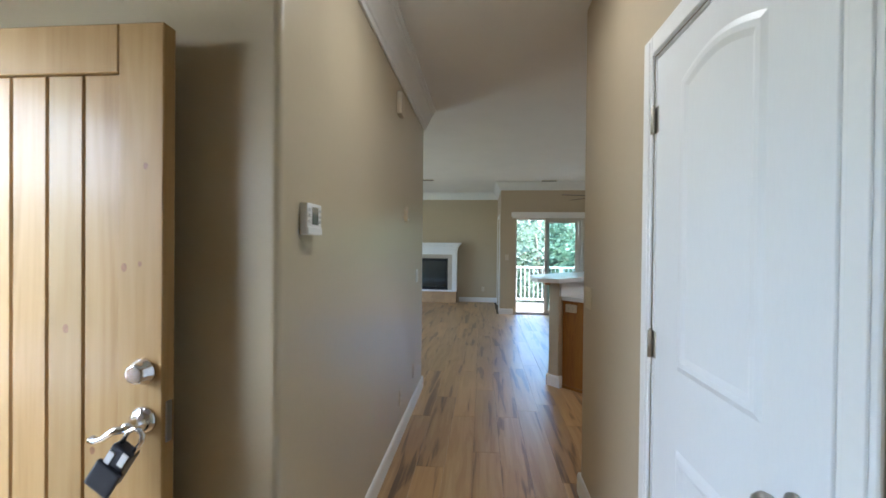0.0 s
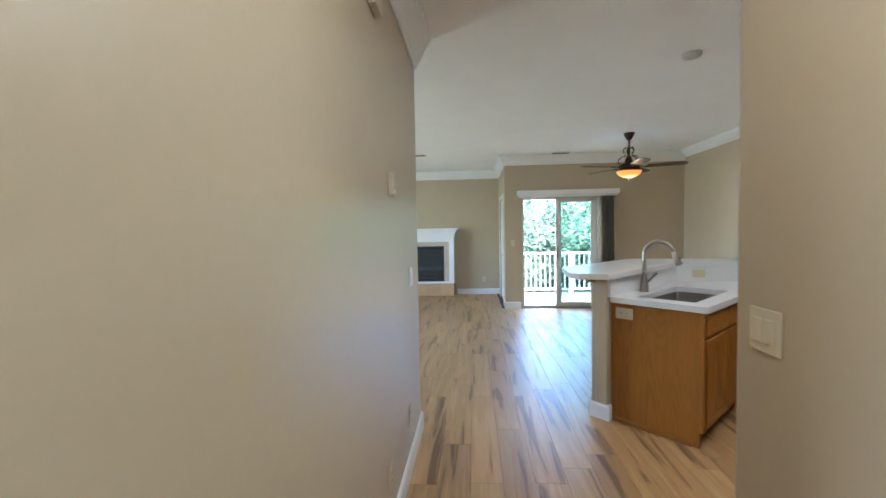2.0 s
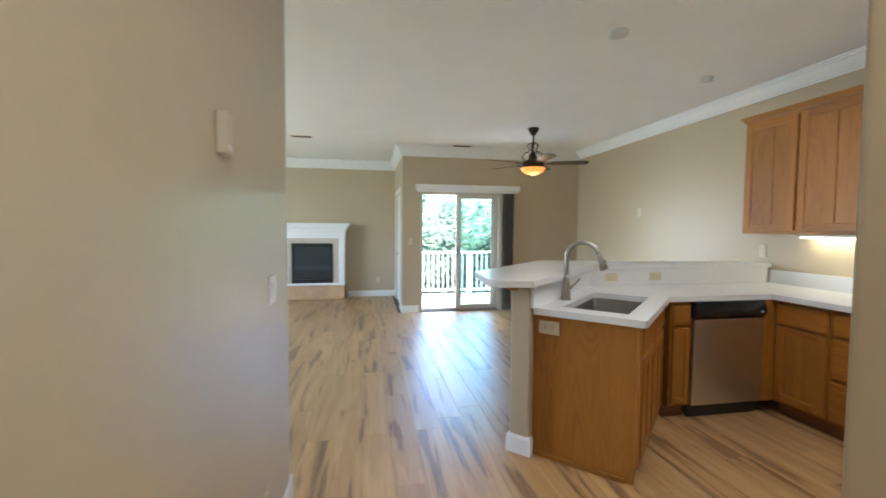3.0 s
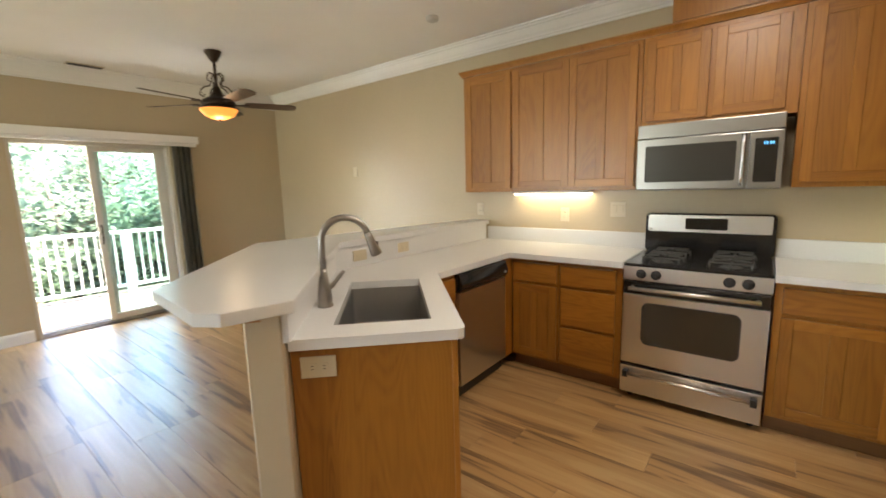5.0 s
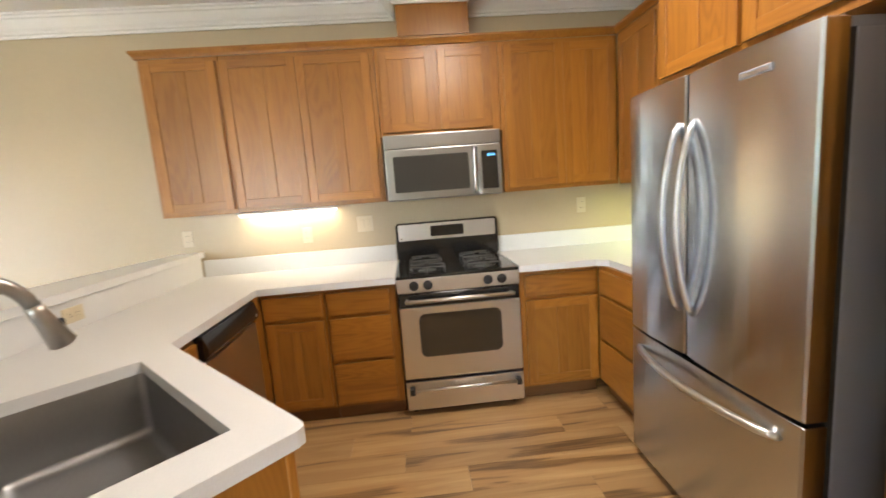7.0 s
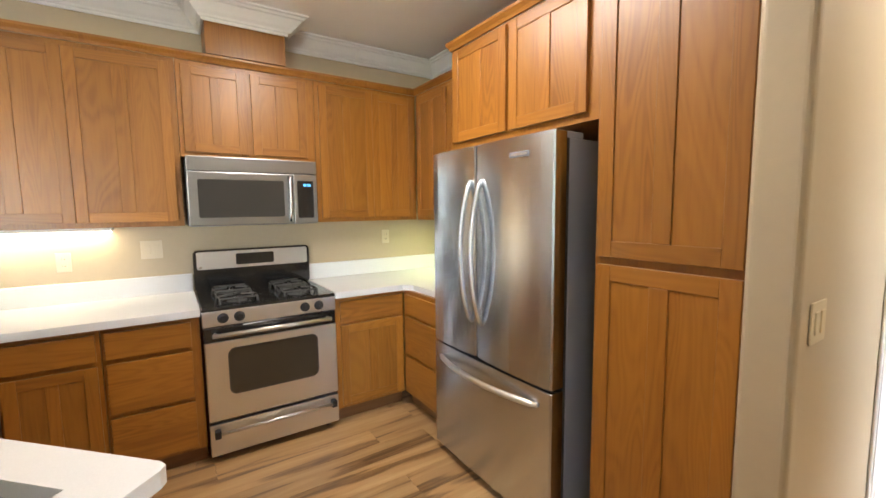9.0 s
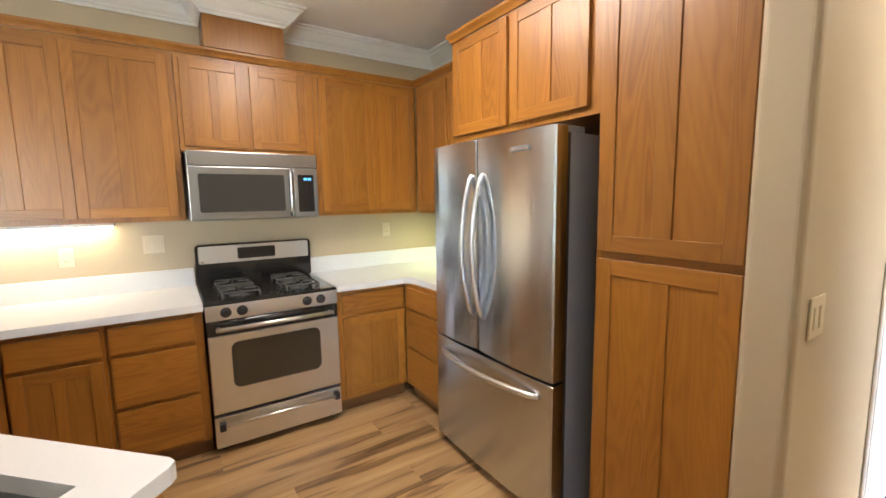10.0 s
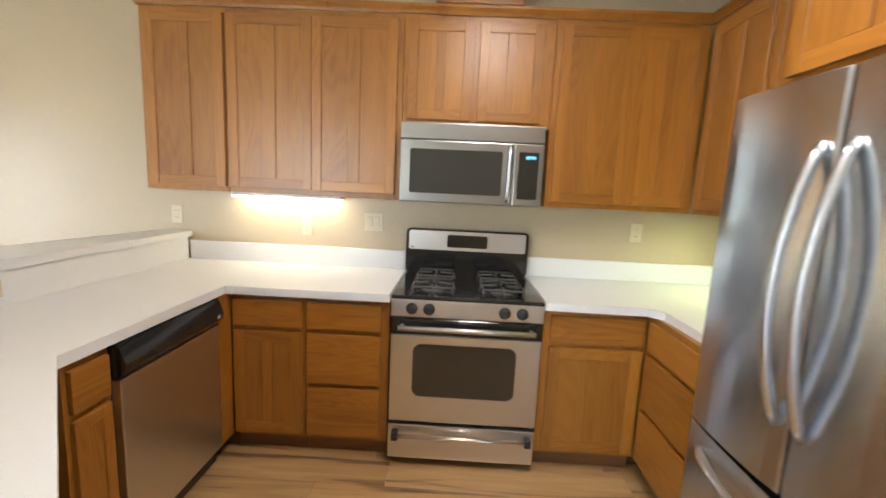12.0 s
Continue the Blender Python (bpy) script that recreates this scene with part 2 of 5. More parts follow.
# ---- mesh tools ----
def box(bm, x0, x1, y0, y1, z0, z1, r=0.0, seg=1):
    vs = [bm.verts.new((x, y, z)) for x in (x0, x1) for y in (y0, y1) for z in (z0, z1)]
    for a, b, c, d in ((0, 1, 3, 2), (4, 6, 7, 5), (0, 4, 5, 1), (2, 3, 7, 6), (0, 2, 6, 4), (1, 5, 7, 3)):
        bm.faces.new((vs[a], vs[b], vs[c], vs[d]))
    if r:
        es = list({e for v in vs for e in v.link_edges})
        bmesh.ops.bevel(bm, geom=es, offset=r, segments=seg, affect="EDGES", profile=0.6)
    return bm


def prism(bm, pts, z0, z1, r=0.0, seg=2):
    lo, hi = [bm.verts.new((x, y, z0)) for x, y in pts], [bm.verts.new((x, y, z1)) for x, y in pts]
    n = len(pts)
    bm.faces.new(lo[::-1]), bm.faces.new(hi)
    for i in range(n):
        bm.faces.new((lo[i], lo[(i + 1) % n], hi[(i + 1) % n], hi[i]))
    if r:
        es = [e for v in hi + lo for e in v.link_edges if e.verts[0].co.z == e.verts[1].co.z]
        bmesh.ops.bevel(bm, geom=list(set(es)), offset=r, segments=seg, affect="EDGES", profile=0.6)
    return bm


def tube(bm, pts, radius, n=10, caps=True):
    """A round bar along points; radius is one number or one for each point."""
    pts = [Vector(p) for p in pts]
    rr = radius if isinstance(radius, (list, tuple)) else [radius] * len(pts)
    rings, up = [], None
    for i, p in enumerate(pts):
        d = (pts[min(i + 1, len(pts) - 1)] - pts[max(i - 1, 0)]).normalized()
        if up is None:
            up = d.orthogonal().normalized()
        up = (up - d * up.dot(d)).normalized()
        side = d.cross(up)
        rings.append([bm.verts.new(p + rr[i] * (math.cos(a) * up + math.sin(a) * side)) for a in (2 * math.pi * k / n for k in range(n))])
    for a, b in zip(rings, rings[1:]):
        for k in range(n):
            f = bm.faces.new((a[k], a[(k + 1) % n], b[(k + 1) % n], b[k]))
            f.smooth = True
    if caps:
        bm.faces.new(rings[0][::-1]), bm.faces.new(rings[-1])
    return bm


def turned(bm, profile, n=28, at=(0, 0, 0)):
    """A body of revolution about z from (radius, height) pairs."""
    rings = [[bm.verts.new((at[0] + r * math.cos(2 * math.pi * k / n), at[1] + r * math.sin(2 * math.pi * k / n), at[2] + z)) for k in range(n)] for r, z in profile]
    for a, b in zip(rings, rings[1:]):
        for k in range(n):
            f = bm.faces.new((a[k], a[(k + 1) % n], b[(k + 1) % n], b[k]))
            f.smooth = True
    bm.faces.new(rings[0][::-1]), bm.faces.new(rings[-1])
    return bm


def sweep(bm, path, profile, closed=False):
    """A moulding: (out, z) profile carried along a plan path, mitred; out is to the left of the way."""
    n = len(path)
    rings = []
    for i, p in enumerate(path):
        p = Vector(p)
        a = (p - Vector(path[i - 1])).normalized() if i or closed else None
        b = (Vector(path[(i + 1) % n]) - p).normalized() if i < n - 1 or closed else None
        a, b = a or b, b or a
        na, nb = Vector((-a.y, a.x)), Vector((-b.y, b.x))
        m = (na + nb).normalized()
        m = m / max(m.dot(na), 0.3)
        rings.append([bm.verts.new((p.x + m.x * o, p.y + m.y * o, z)) for o, z in profile])
    k = len(profile)
    for i in range(n if closed else n - 1):
        a, b = rings[i], rings[(i + 1) % n]
        for j in range(k):
            bm.faces.new((a[j], b[j], b[(j + 1) % k], a[(j + 1) % k]))
    if not closed:
        bm.faces.new(rings[0]), bm.faces.new(rings[-1][::-1])
    return bm


def mesh_of(name, bm, material, fix=True):
    if fix:
        bmesh.ops.recalc_face_normals(bm, faces=bm.faces)
    me = bpy.data.meshes.new(name)
    bm.to_mesh(me)
    bm.free()
    me.materials.append(material)
    return me


def part(name, bm, material, parent, label=""):
    ob = new(name, mesh_of(name, bm, material))
    ob.parent = parent
    return tagged(ob, label)


def thing(name, m, label, category, group="", kind=""):
    ob = new(name)
    ob.empty_display_size = 0.1
    ob.matrix_world = m
    return tagged(ob, label, category, group, kind)


def single(name, bm, material, label, category, m=None, group="", kind=""):
    ob = new(name, mesh_of(name, bm, material))
    if m:
        ob.matrix_world = m
    return tagged(ob, label, category, group, kind)


def B():
    return bmesh.new()


def structure(name, bm, material, label, category):
    return single(name, bm, material, label, category, kind="structure")


# ---- large structure ----
H = 2.735
XW, XE, XHALL, XR = -4.30, 3.86, -0.197, 0.962
YS, YN, YSL, YRET, YKIT = -0.70, 11.01, 9.24, 0.766, 2.28
T = 0.13

floor = structure("floor", box(B(), XW - 0.2, XE + 0.2, YS - 0.2, YN + 0.2, -0.20, -0.006), SUB, "plank floor in light brown wood-look vinyl", "floor")
# the roof slab steps back over the deck
structure("ceiling", prism(B(), [(XW - 0.2, YS - 0.2), (XE + 0.2, YS - 0.2), (XE + 0.2, YSL + 0.16), (YRET + T, YSL + 0.16), (YRET + T, YN + 0.2), (XW - 0.2, YN + 0.2)], H, H + 0.2), CEIL, "smooth white painted ceiling", "ceiling")

# west wall with the entrance opening
bm = B()
for y0, y1, z0, z1 in ((YS - T, 0.52, 0, H), (1.60, 1.75 + T, 0, H), (0.52, 1.60, 2.06, H)):
    box(bm, -1.42 - T, -1.42, y0, y1, z0, z1)
structure("wall_entry", bm, PAINT, "beige painted entry wall round the front doorway", "wall")
# the south wall closes the place behind the camera
structure("wall_south", box(B(), -1.42, XR + T, YS - T, YS, 0, H), PAINT, "plain beige painted wall", "wall")
# alcove wall and hall wall, one body with a rounded corner
def rounded(x, y, r, a0, a1, n=5):
    return [(x + r * math.cos(radians(a0 + (a1 - a0) * k / n)), y + r * math.sin(radians(a0 + (a1 - a0) * k / n))) for k in range(n + 1)]

R = 0.022
YEND = 4.65
bm = prism(B(), [(-1.42, 1.75)] + rounded(XHALL - R, 1.75 + R, R, -90, 0) + rounded(XHALL - R, YEND - R, R, 0, 90) + [(XW, YEND), (XW, YEND - T), (XHALL - T, YEND - T), (XHALL - T, 1.75 + T), (-1.42, 1.75 + T)], 0, H)
structure("wall_hall_west", bm, HALLPAINT, "beige painted hall wall with rounded corners", "wall")
# west wall, its opening added for the unseen fill lamp
bm = B()
for y0, y1, z0, z1 in ((YEND - T, 6.3, 0, H), (8.9, YN + T, 0, H), (6.3, 8.9, 0, 0.70), (6.3, 8.9, 2.20, H)):
    box(bm, XW - T, XW, y0, y1, z0, z1)
structure("wall_west", bm, PAINT, "plain beige painted living room wall", "wall")
structure("wall_north", box(B(), XW, YRET + T, YN, YN + T, 0, H), PAINT, "beige painted living room wall behind fireplace", "wall")
# hall east wall with the closet opening
bm = B()
prism(bm, [(XR, 2.06)] + [(XR + T, 2.06)] + rounded(XR + T - R, 3.02 - R, R, 0, 90) + rounded(XR + R, 3.02 - R, R, 90, 180), 0, H)
box(bm, XR, XR + T, YS, 1.32, 0, H)
box(bm, XR, XR + T, 1.32, 2.06, 2.055, H)
structure("wall_hall_east", bm, PAINT, "beige painted hall wall with rounded end", "wall")
structure("wall_closet_back", box(B(), XR + T, XR + T + 0.7, 1.15, 1.20, 0, H), PAINT, "plain closet wall", "wall")
structure("wall_kitchen", box(B(), XR + T, XE, YKIT - T, YKIT, 0, H), PAINT, "pale painted kitchen wall behind refrigerator", "wall")
structure("wall_east", box(B(), XE, XE + T, YKIT - T, YSL, 0, H), PAINT, "beige painted wall along kitchen and dining area", "wall")
# dining wall with the sliding door opening
SX0, SX1, SZ = 1.07, 2.44, 1.99
bm = B()
for x0, x1, z0, z1 in ((YRET, SX0, 0, H), (SX1, XE + T, 0, H), (SX0, SX1, SZ, H)):
    box(bm, x0, x1, YSL, YSL + 0.16, z0, z1)
structure("wall_slider", bm, PAINT, "beige painted wall round the sliding door", "wall")
# short return wall with a tall glazed opening
bm = B()
for y0, y1, z0, z1 in ((YSL + 0.16, 9.62, 0, H), (10.62, YN, 0, H), (9.62, 10.62, 2.03, H)):
    box(bm, YRET, YRET + T, y0, y1, z0, z1)
structure("wall_return", bm, PAINT, "short beige painted return wall beside the deck", "wall")

# half wall behind the sink, 45 degrees then along the kitchen
q = math.sqrt(0.5)
HW_IN = [(1.165, 4.81), (2.035, 5.68), (XE, 5.68)]
HW_OUT = [(XE, 5.81), (1.981, 5.81), (1.073, 4.902)]
structure("wall_half", prism(B(), [(1.165 - 0.012, 4.81 - 0.002)] + [(1.168, 4.813)] + HW_IN[1:] + HW_OUT[:2] + [(1.078, 4.907), (1.075, 4.888)], 0, 1.055), PAINT, "low beige painted wall carrying the bar top", "wall")

# crown moulding, one run for each room side
def crown(z0, out):
    """A stepped cove profile from z0 on the wall up to the ceiling."""
    steps = ((0, 0), (0.10, 0), (0.14, 0.12), (0.23, 0.15), (0.28, 0.24), (0.43, 0.37), (0.65, 0.64), (0.72, 0.74), (0.82, 0.77), (0.87, 0.87), (1.0, 0.90), (1.0, 1.0), (0, 1.0))
    return [(o * out, z0 + k * (H - 0.002 - z0)) for o, k in steps]


HALL_CROWN, ROOM_CROWN, EAST_CROWN = crown(2.535, 0.112), crown(2.565, 0.115), crown(2.615, 0.125)


def run(name, path, profile, material, label, category):
    return structure(name, sweep(B(), path, profile), material, label, category)


run("crown_hall", [(XHALL + 0.002, YEND), (XHALL + 0.002, 1.748), (-1.40, 1.748)], HALL_CROWN, TRIM, "stepped white crown moulding along the hall", "crown moulding")
run("crown_room", [(YRET - 0.002, YN - 0.002), (XW + 0.002, YN - 0.002), (XW + 0.002, YEND + 0.3)], ROOM_CROWN, TRIM, "stepped white crown moulding in living room", "crown moulding")
run("crown_dining", [(XE - 0.002, YSL - 0.002), (YRET - 0.002, YSL - 0.002), (YRET - 0.002, YN - 0.16)], ROOM_CROWN, TRIM, "stepped white crown moulding in dining area", "crown moulding")
CH0, CH1, CHX = 4.105, 3.625, 3.60
run("crown_kitchen", [(1.11, YKIT + 0.002), (XE - 0.002, YKIT + 0.002), (XE - 0.002, CH1), (CHX, CH1), (CHX, CH0), (XE - 0.002, CH0), (XE - 0.002, YSL - 0.09)], EAST_CROWN, TRIM, "stepped white crown moulding round the vent chase", "crown moulding")

# baseboards
BASE = [(0, 0), (0.014, 0), (0.014, 0.095), (0.010, 0.108), (0.006, 0.116), (0, 0.118)]
run("baseboard_hall", [(XHALL + 0.002, 1.75), (XHALL + 0.002, YEND + 0.002), (XW, YEND + 0.002)][::-1], BASE, TRIM, "white painted baseboard along the hall", "baseboard")
run("baseboard_hall_east", [(XR - 0.002, 2.13), (XR - 0.002, 3.022), (XR + T - 0.01, 3.022)], BASE, TRIM, "white painted baseboard by the closet", "baseboard")
run("baseboard_north_a", [(YRET - 0.002, YN - 0.002), (-0.18, YN - 0.002)], BASE, TRIM, "white painted baseboard beside fireplace", "baseboard")
run("baseboard_north_b", [(-1.48, YN - 0.002), (XW + 0.002, YN - 0.002)], BASE, TRIM, "white painted baseboard beside fireplace", "baseboard")
run("baseboard_return", [(SX0 - 0.03, YSL - 0.002), (YRET - 0.002, YSL - 0.002), (YRET - 0.002, 9.55)], BASE, TRIM, "white painted baseboard beside sliding door", "baseboard")
run("baseboard_dining", [(XE - 0.002, 5.83), (XE - 0.002, YSL - 0.002), (SX1 + 0.03, YSL - 0.002)], BASE, TRIM, "white painted baseboard in dining area", "baseboard")
run("baseboard_half_wall", [(1.19, 4.835), (1.164, 4.806), (1.070, 4.899), (1.979, 5.813), (XE - 0.02, 5.813)], BASE, TRIM, "tall white baseboard round the half wall", "baseboard")


# ---- doors and windows ----
def panel_loop(bm, pts, y, depth, w):
    """A routed moulding groove: a raised lip along a closed outline in the x-z plane."""
    n = len(pts)
    c = Vector((sum(p[0] for p in pts) / n, sum(p[1] for p in pts) / n))
    rings = []
    for o, h in ((0.0, 0.0), (w * 0.35, depth), (w * 0.65, depth), (w, 0.0)):
        ring = []
        for i in range(n):
            p = Vector(pts[i])
            a, b = (p - Vector(pts[i - 1])).normalized(), (Vector(pts[(i + 1) % n]) - p).normalized()
            na, nb = Vector((-a.y, a.x)), Vector((-b.y, b.x))
            m = (na + nb).normalized()
            m = m / max(m.dot(na), 0.4)
            if m.dot(c - p) < 0:
                m = -m
            v = p + m * o
            ring.append(bm.verts.new((v.x, y - h, v.y)))
        rings.append(ring)
    for a, b in zip(rings, rings[1:]):
        for i in range(n):
            bm.faces.new((a[i], a[(i + 1) % n], b[(i + 1) % n], b[i]))


# closet door: two moulded panels, the upper one with an arched head
door = thing("door_closet", pose(XR, 2.055, 0, 0, 0, -90), "closed white two-panel moulded closet door", "door", kind="structure")
W = 0.728
part("door_leaf", box(B(), 0.006, W - 0.012, 0.001, 0.036, 0.01, 2.036, 0.003), DOORW, door)
PX0, PX1 = 0.172, W - 0.182
for pts in ([(PX0, 1.045), (PX1, 1.045), (PX1, 1.90)] + [(PX1 - (PX1 - PX0) * k / 10, 1.90 + 0.045 * math.sin(math.pi * k / 10)) for k in range(1, 10)] + [(PX0, 1.90)], [(PX0, 0.20), (PX1, 0.20), (PX1, 0.815), (PX0, 0.815)]):
    bm = B()
    panel_loop(bm, pts, 0.0015, 0.006, 0.050)
    part("panel_moulding", bm, DOORW, door)
for z in (0.30, 1.085, 1.833):
    bm = B()
    tube(bm, [(-0.001, -0.008, z - 0.045), (-0.001, -0.008, z + 0.045)], 0.0075, 10)
    tube(bm, [(-0.001, -0.008, z + 0.045), (-0.001, -0.008, z + 0.052)], [0.005, 0.002], 10)
    box(bm, -0.005, 0.024, -0.001, 0.004, z - 0.044, z + 0.044, 0.001)
    part("hinge", bm, YELLOWM, door, "satin nickel butt hinge")
bm = B()
turned(bm, [(0.027, 0), (0.027, 0.006), (0.010, 0.010), (0.010, 0.035), (0.022, 0.042), (0.027, 0.055), (0.022, 0.068), (0.006, 0.072)], 24)
bmesh.ops.transform(bm, matrix=pose(W - 0.085, 0.001, 0.935, 90, 0, 0), verts=bm.verts)
part("door_knob", bm, NICKEL, door, "round brushed nickel knob")
bm = B()
for x0, x1, z0, z1 in ((-0.076, -0.006, 0, 2.12), (W + 0.008, W + 0.080, 0, 2.12), (-0.006, W + 0.008, 2.048, 2.12)):
    box(bm, x0, x1, -0.012, -0.001, z0, z1, 0.003)
    box(bm, x0 + 0.014, x1 - 0.014, -0.016, -0.011, z0 + 0.001, z1 - 0.014, 0.003)
part("door_casing", bm, TRIM, door)
bm = B()
for x0, x1, z0, z1 in ((-0.006, 0.004, 0, 2.048), (W - 0.002, W + 0.008, 0, 2.048), (0.004, W - 0.002, 2.038, 2.048)):
    box(bm, x0, x1, 0.0, 0.11, z0, z1)
part("door_jamb", bm, TRIM, door)

# front door: pine boards in a frame, standing open before the alcove wall
DX1 = -0.452
fd = thing("door_front", pose(DX1 - 0.91, 1.615, 0.01, 0, 0, 0.6), "open varnished pine front door with plank boards", "door", kind="structure")
for x0, x1, z0, z1, mm in ((0.0, 0.13, 0, 1.98, PINE), (0.78, 0.91, 0, 1.98, PINE), (0.13, 0.78, 1.85, 1.98, PINE), (0.13, 0.78, 0.0, 0.22, PINE)):
    part("door_rail", box(B(), x0 + 0.0005, x1 - 0.0005, 0.0, 0.045, z0, z1, 0.003), mm, fd)
part("door_core", box(B(), 0.131, 0.779, 0.016, 0.030, 0.221, 1.849), PINE, fd)
nb = 6
for i in range(nb):
    x0 = 0.13 + 0.65 * i / nb
    part("plank", box(B(), x0 + 0.001, x0 + 0.65 / nb - 0.001, 0.010, 0.036, 0.22, 1.85, 0.005), PINE, fd)
bm = B()
for x, z, s in ((0.86, 1.60, 0.010), (0.80, 1.33, 0.012), (0.62, 1.16, 0.013), (0.70, 0.83, 0.011), (0.36, 1.45, 0.012), (0.845, 1.34, 0.008), (0.30, 0.9, 0.012)):
    y = -0.0006 if x > 0.78 else 0.0094
    ring = [bm.verts.new((x + s * 0.7 * math.cos(a), y, z + s * math.sin(a))) for a in (2 * math.pi * k / 12 for k in range(12))]
    bm.faces.new(ring)
part("knots", bm, mat("pine_knot", (0.22, 0.10, 0.035), 0.4, grain=0.3, scale=90), fd, "small dark pine knots")
bm = B()
turned(bm, [(0.034, 0), (0.034, 0.008), (0.028, 0.012), (0.027, 0.030), (0.022, 0.036), (0.021, 0.036)], 28)
bmesh.ops.transform(bm, matrix=pose(0.858, 0.0, 1.055, 90, 0, 0), verts=bm.verts)
part("deadbolt", bm, CHROME, fd, "round chrome deadbolt")
bm = B()
turned(bm, [(0.036, 0), (0.036, 0.007), (0.026, 0.014), (0.014, 0.018), (0.013, 0.045), (0.016, 0.055), (0.010, 0.062)], 28)
bmesh.ops.transform(bm, matrix=pose(0.858, 0.0, 0.925, 90, 0, 0), verts=bm.verts)
tube(bm, [(0.858, -0.052, 0.925), (0.822, -0.056, 0.917), (0.795, -0.055, 0.897), (0.772, -0.052, 0.888), (0.756, -0.048, 0.889)], [0.011, 0.010, 0.008, 0.008, 0.011], 12)
part("door_lever", bm, CHROME, fd, "curled chrome lever handle")
bm = B()
box(bm, 0.905, 0.913, 0.012, 0.034, 0.86, 0.97, 0.002)
part("latch_plate", bm, NICKEL, fd)
# front door frame
bm = B()
for y0, y1, z0, z1 in ((0.52, 0.545, 0, 2.06), (1.575, 1.60, 0, 2.06), (0.545, 1.575, 2.035, 2.06)):
    box(bm, -1.43 - T, -1.415, y0, y1, z0, z1, 0.003)
structure("door_frame_front", bm, PINE, "varnished pine front door frame", "door frame")

# lockbox hanging from the lever
lb = thing("lockbox", pose(DX1 - 0.91 + 0.885, 1.615 - 0.060, 0.925, 0, 33, 0), "dark key lockbox hanging from the door lever", "lockbox")
part("body", box(B(), -0.022, 0.036, -0.018, 0.016, -0.130, -0.028, 0.008, 3), LOCKB, lb)
part("lower_cover", box(B(), -0.030, 0.044, -0.026, -0.014, -0.150, -0.078, 0.006, 2), LOCKB, lb)
bm = B()
tube(bm, [(-0.012, 0, -0.04), (-0.012, 0, 0.005), (-0.004, 0, 0.020), (0.010, 0, 0.026), (0.024, 0, 0.020), (0.030, 0, 0.005), (0.030, 0, -0.04)], 0.006, 10)
part("shackle", bm, CHROME, lb, "bright steel shackle")
for x, z0 in ((-0.017, -0.078), (0.016, -0.064)):
    part("sticker", box(B(), x, x + 0.016, -0.0205, -0.0175, z0, z0 + 0.034), LABELW, lb, "small pale sticker")

# sliding door, the moving leaf pushed over the fixed one
sd = thing("door_sliding", pose(SX0, YSL, 0), "half-open sliding glass door in almond vinyl frame", "sliding door", kind="structure")
SWD = SX1 - SX0
bm = B()
for x0, x1, z0, z1 in ((0.0, 0.030, 0, SZ), (SWD - 0.035, SWD, 0, SZ), (0.030, SWD - 0.035, SZ - 0.035, SZ)):
    box(bm, x0, x1, 0.02, 0.13, z0, z1, 0.003)
part("door_frame", bm, VINYL, sd)
bm = B()
box(bm, 0.030, SWD - 0.035, 0.02, 0.13, 0.0, 0.022, 0.003)
for y in (0.045, 0.085):
    box(bm, 0.030, SWD - 0.035, y, y + 0.008, 0.022, 0.034)
part("track", bm, NICKEL, sd, "metal door track")


def leaf(name, x0, x1, y, w, glass):
    bm = B()
    for a, b, c, d in ((x0, x0 + w, 0.036, SZ - 0.037), (x1 - w, x1, 0.036, SZ - 0.037), (x0 + w, x1 - w, 0.036, 0.036 + w * 1.2), (x0 + w, x1 - w, SZ - 0.037 - w, SZ - 0.037)):
        box(bm, a, b, y - 0.016, y + 0.016, c, d, 0.003)
    ob = part(name, bm, VINYL, sd)
    g = part("pane", box(B(), x0 + w - 0.004, x1 - w + 0.004, y - 0.003, y + 0.003, 0.03 + w * 1.2, SZ - 0.032 - w), glass, ob)
    g.visible_shadow = False
    return ob


leaf("fixed_leaf", 0.655, SWD - 0.036, 0.095, 0.05, GLASS)
lf = leaf("moving_leaf", 0.60, SWD - 0.10, 0.050, 0.055, SCREEN)
bm = B()
tube(bm, [(0.628, 0.034, 0.90), (0.628, 0.008, 0.93), (0.628, 0.008, 1.08), (0.628, 0.034, 1.11)], 0.009, 8)
part("handle", bm, BRONZE, lf, "dark pull handle")

# return wall glazed door
rd = thing("door_deck", pose(YRET, 9.62, 0, 0, 0, 90), "white panelled door in the short return wall", "door", kind="structure")
part("door_leaf", box(B(), 0.004, 0.996, -0.06, -0.02, 0.01, 2.02, 0.004), TRIM, rd)
for z0, z1 in ((0.22, 0.92), (1.06, 1.86)):
    for x0, x1 in ((0.13, 0.46), (0.54, 0.87)):
        bm = B()
        panel_loop(bm, [(x1, z0), (x0, z0), (x0, z1), (x1, z1)], -0.0195, 0.008, 0.03)
        part("panel_moulding", bm, TRIM, rd)
bm = B()
for x0, x1, z0, z1 in ((-0.075, 0.0, 0, 2.10), (1.0, 1.075, 0, 2.10), (0.0, 1.0, 2.025, 2.10)):
    box(bm, x0, x1, 0.001, 0.016, z0, z1, 0.004)
part("door_casing", bm, TRIM, rd)
bm = B()
tube(bm, [(0.07, -0.02, 0.95), (0.07, 0.045, 0.95), (0.09, 0.055, 0.95), (0.18, 0.055, 0.95)], 0.010, 10)
part("door_handle", bm, CHROME, rd, "bright lever handle")

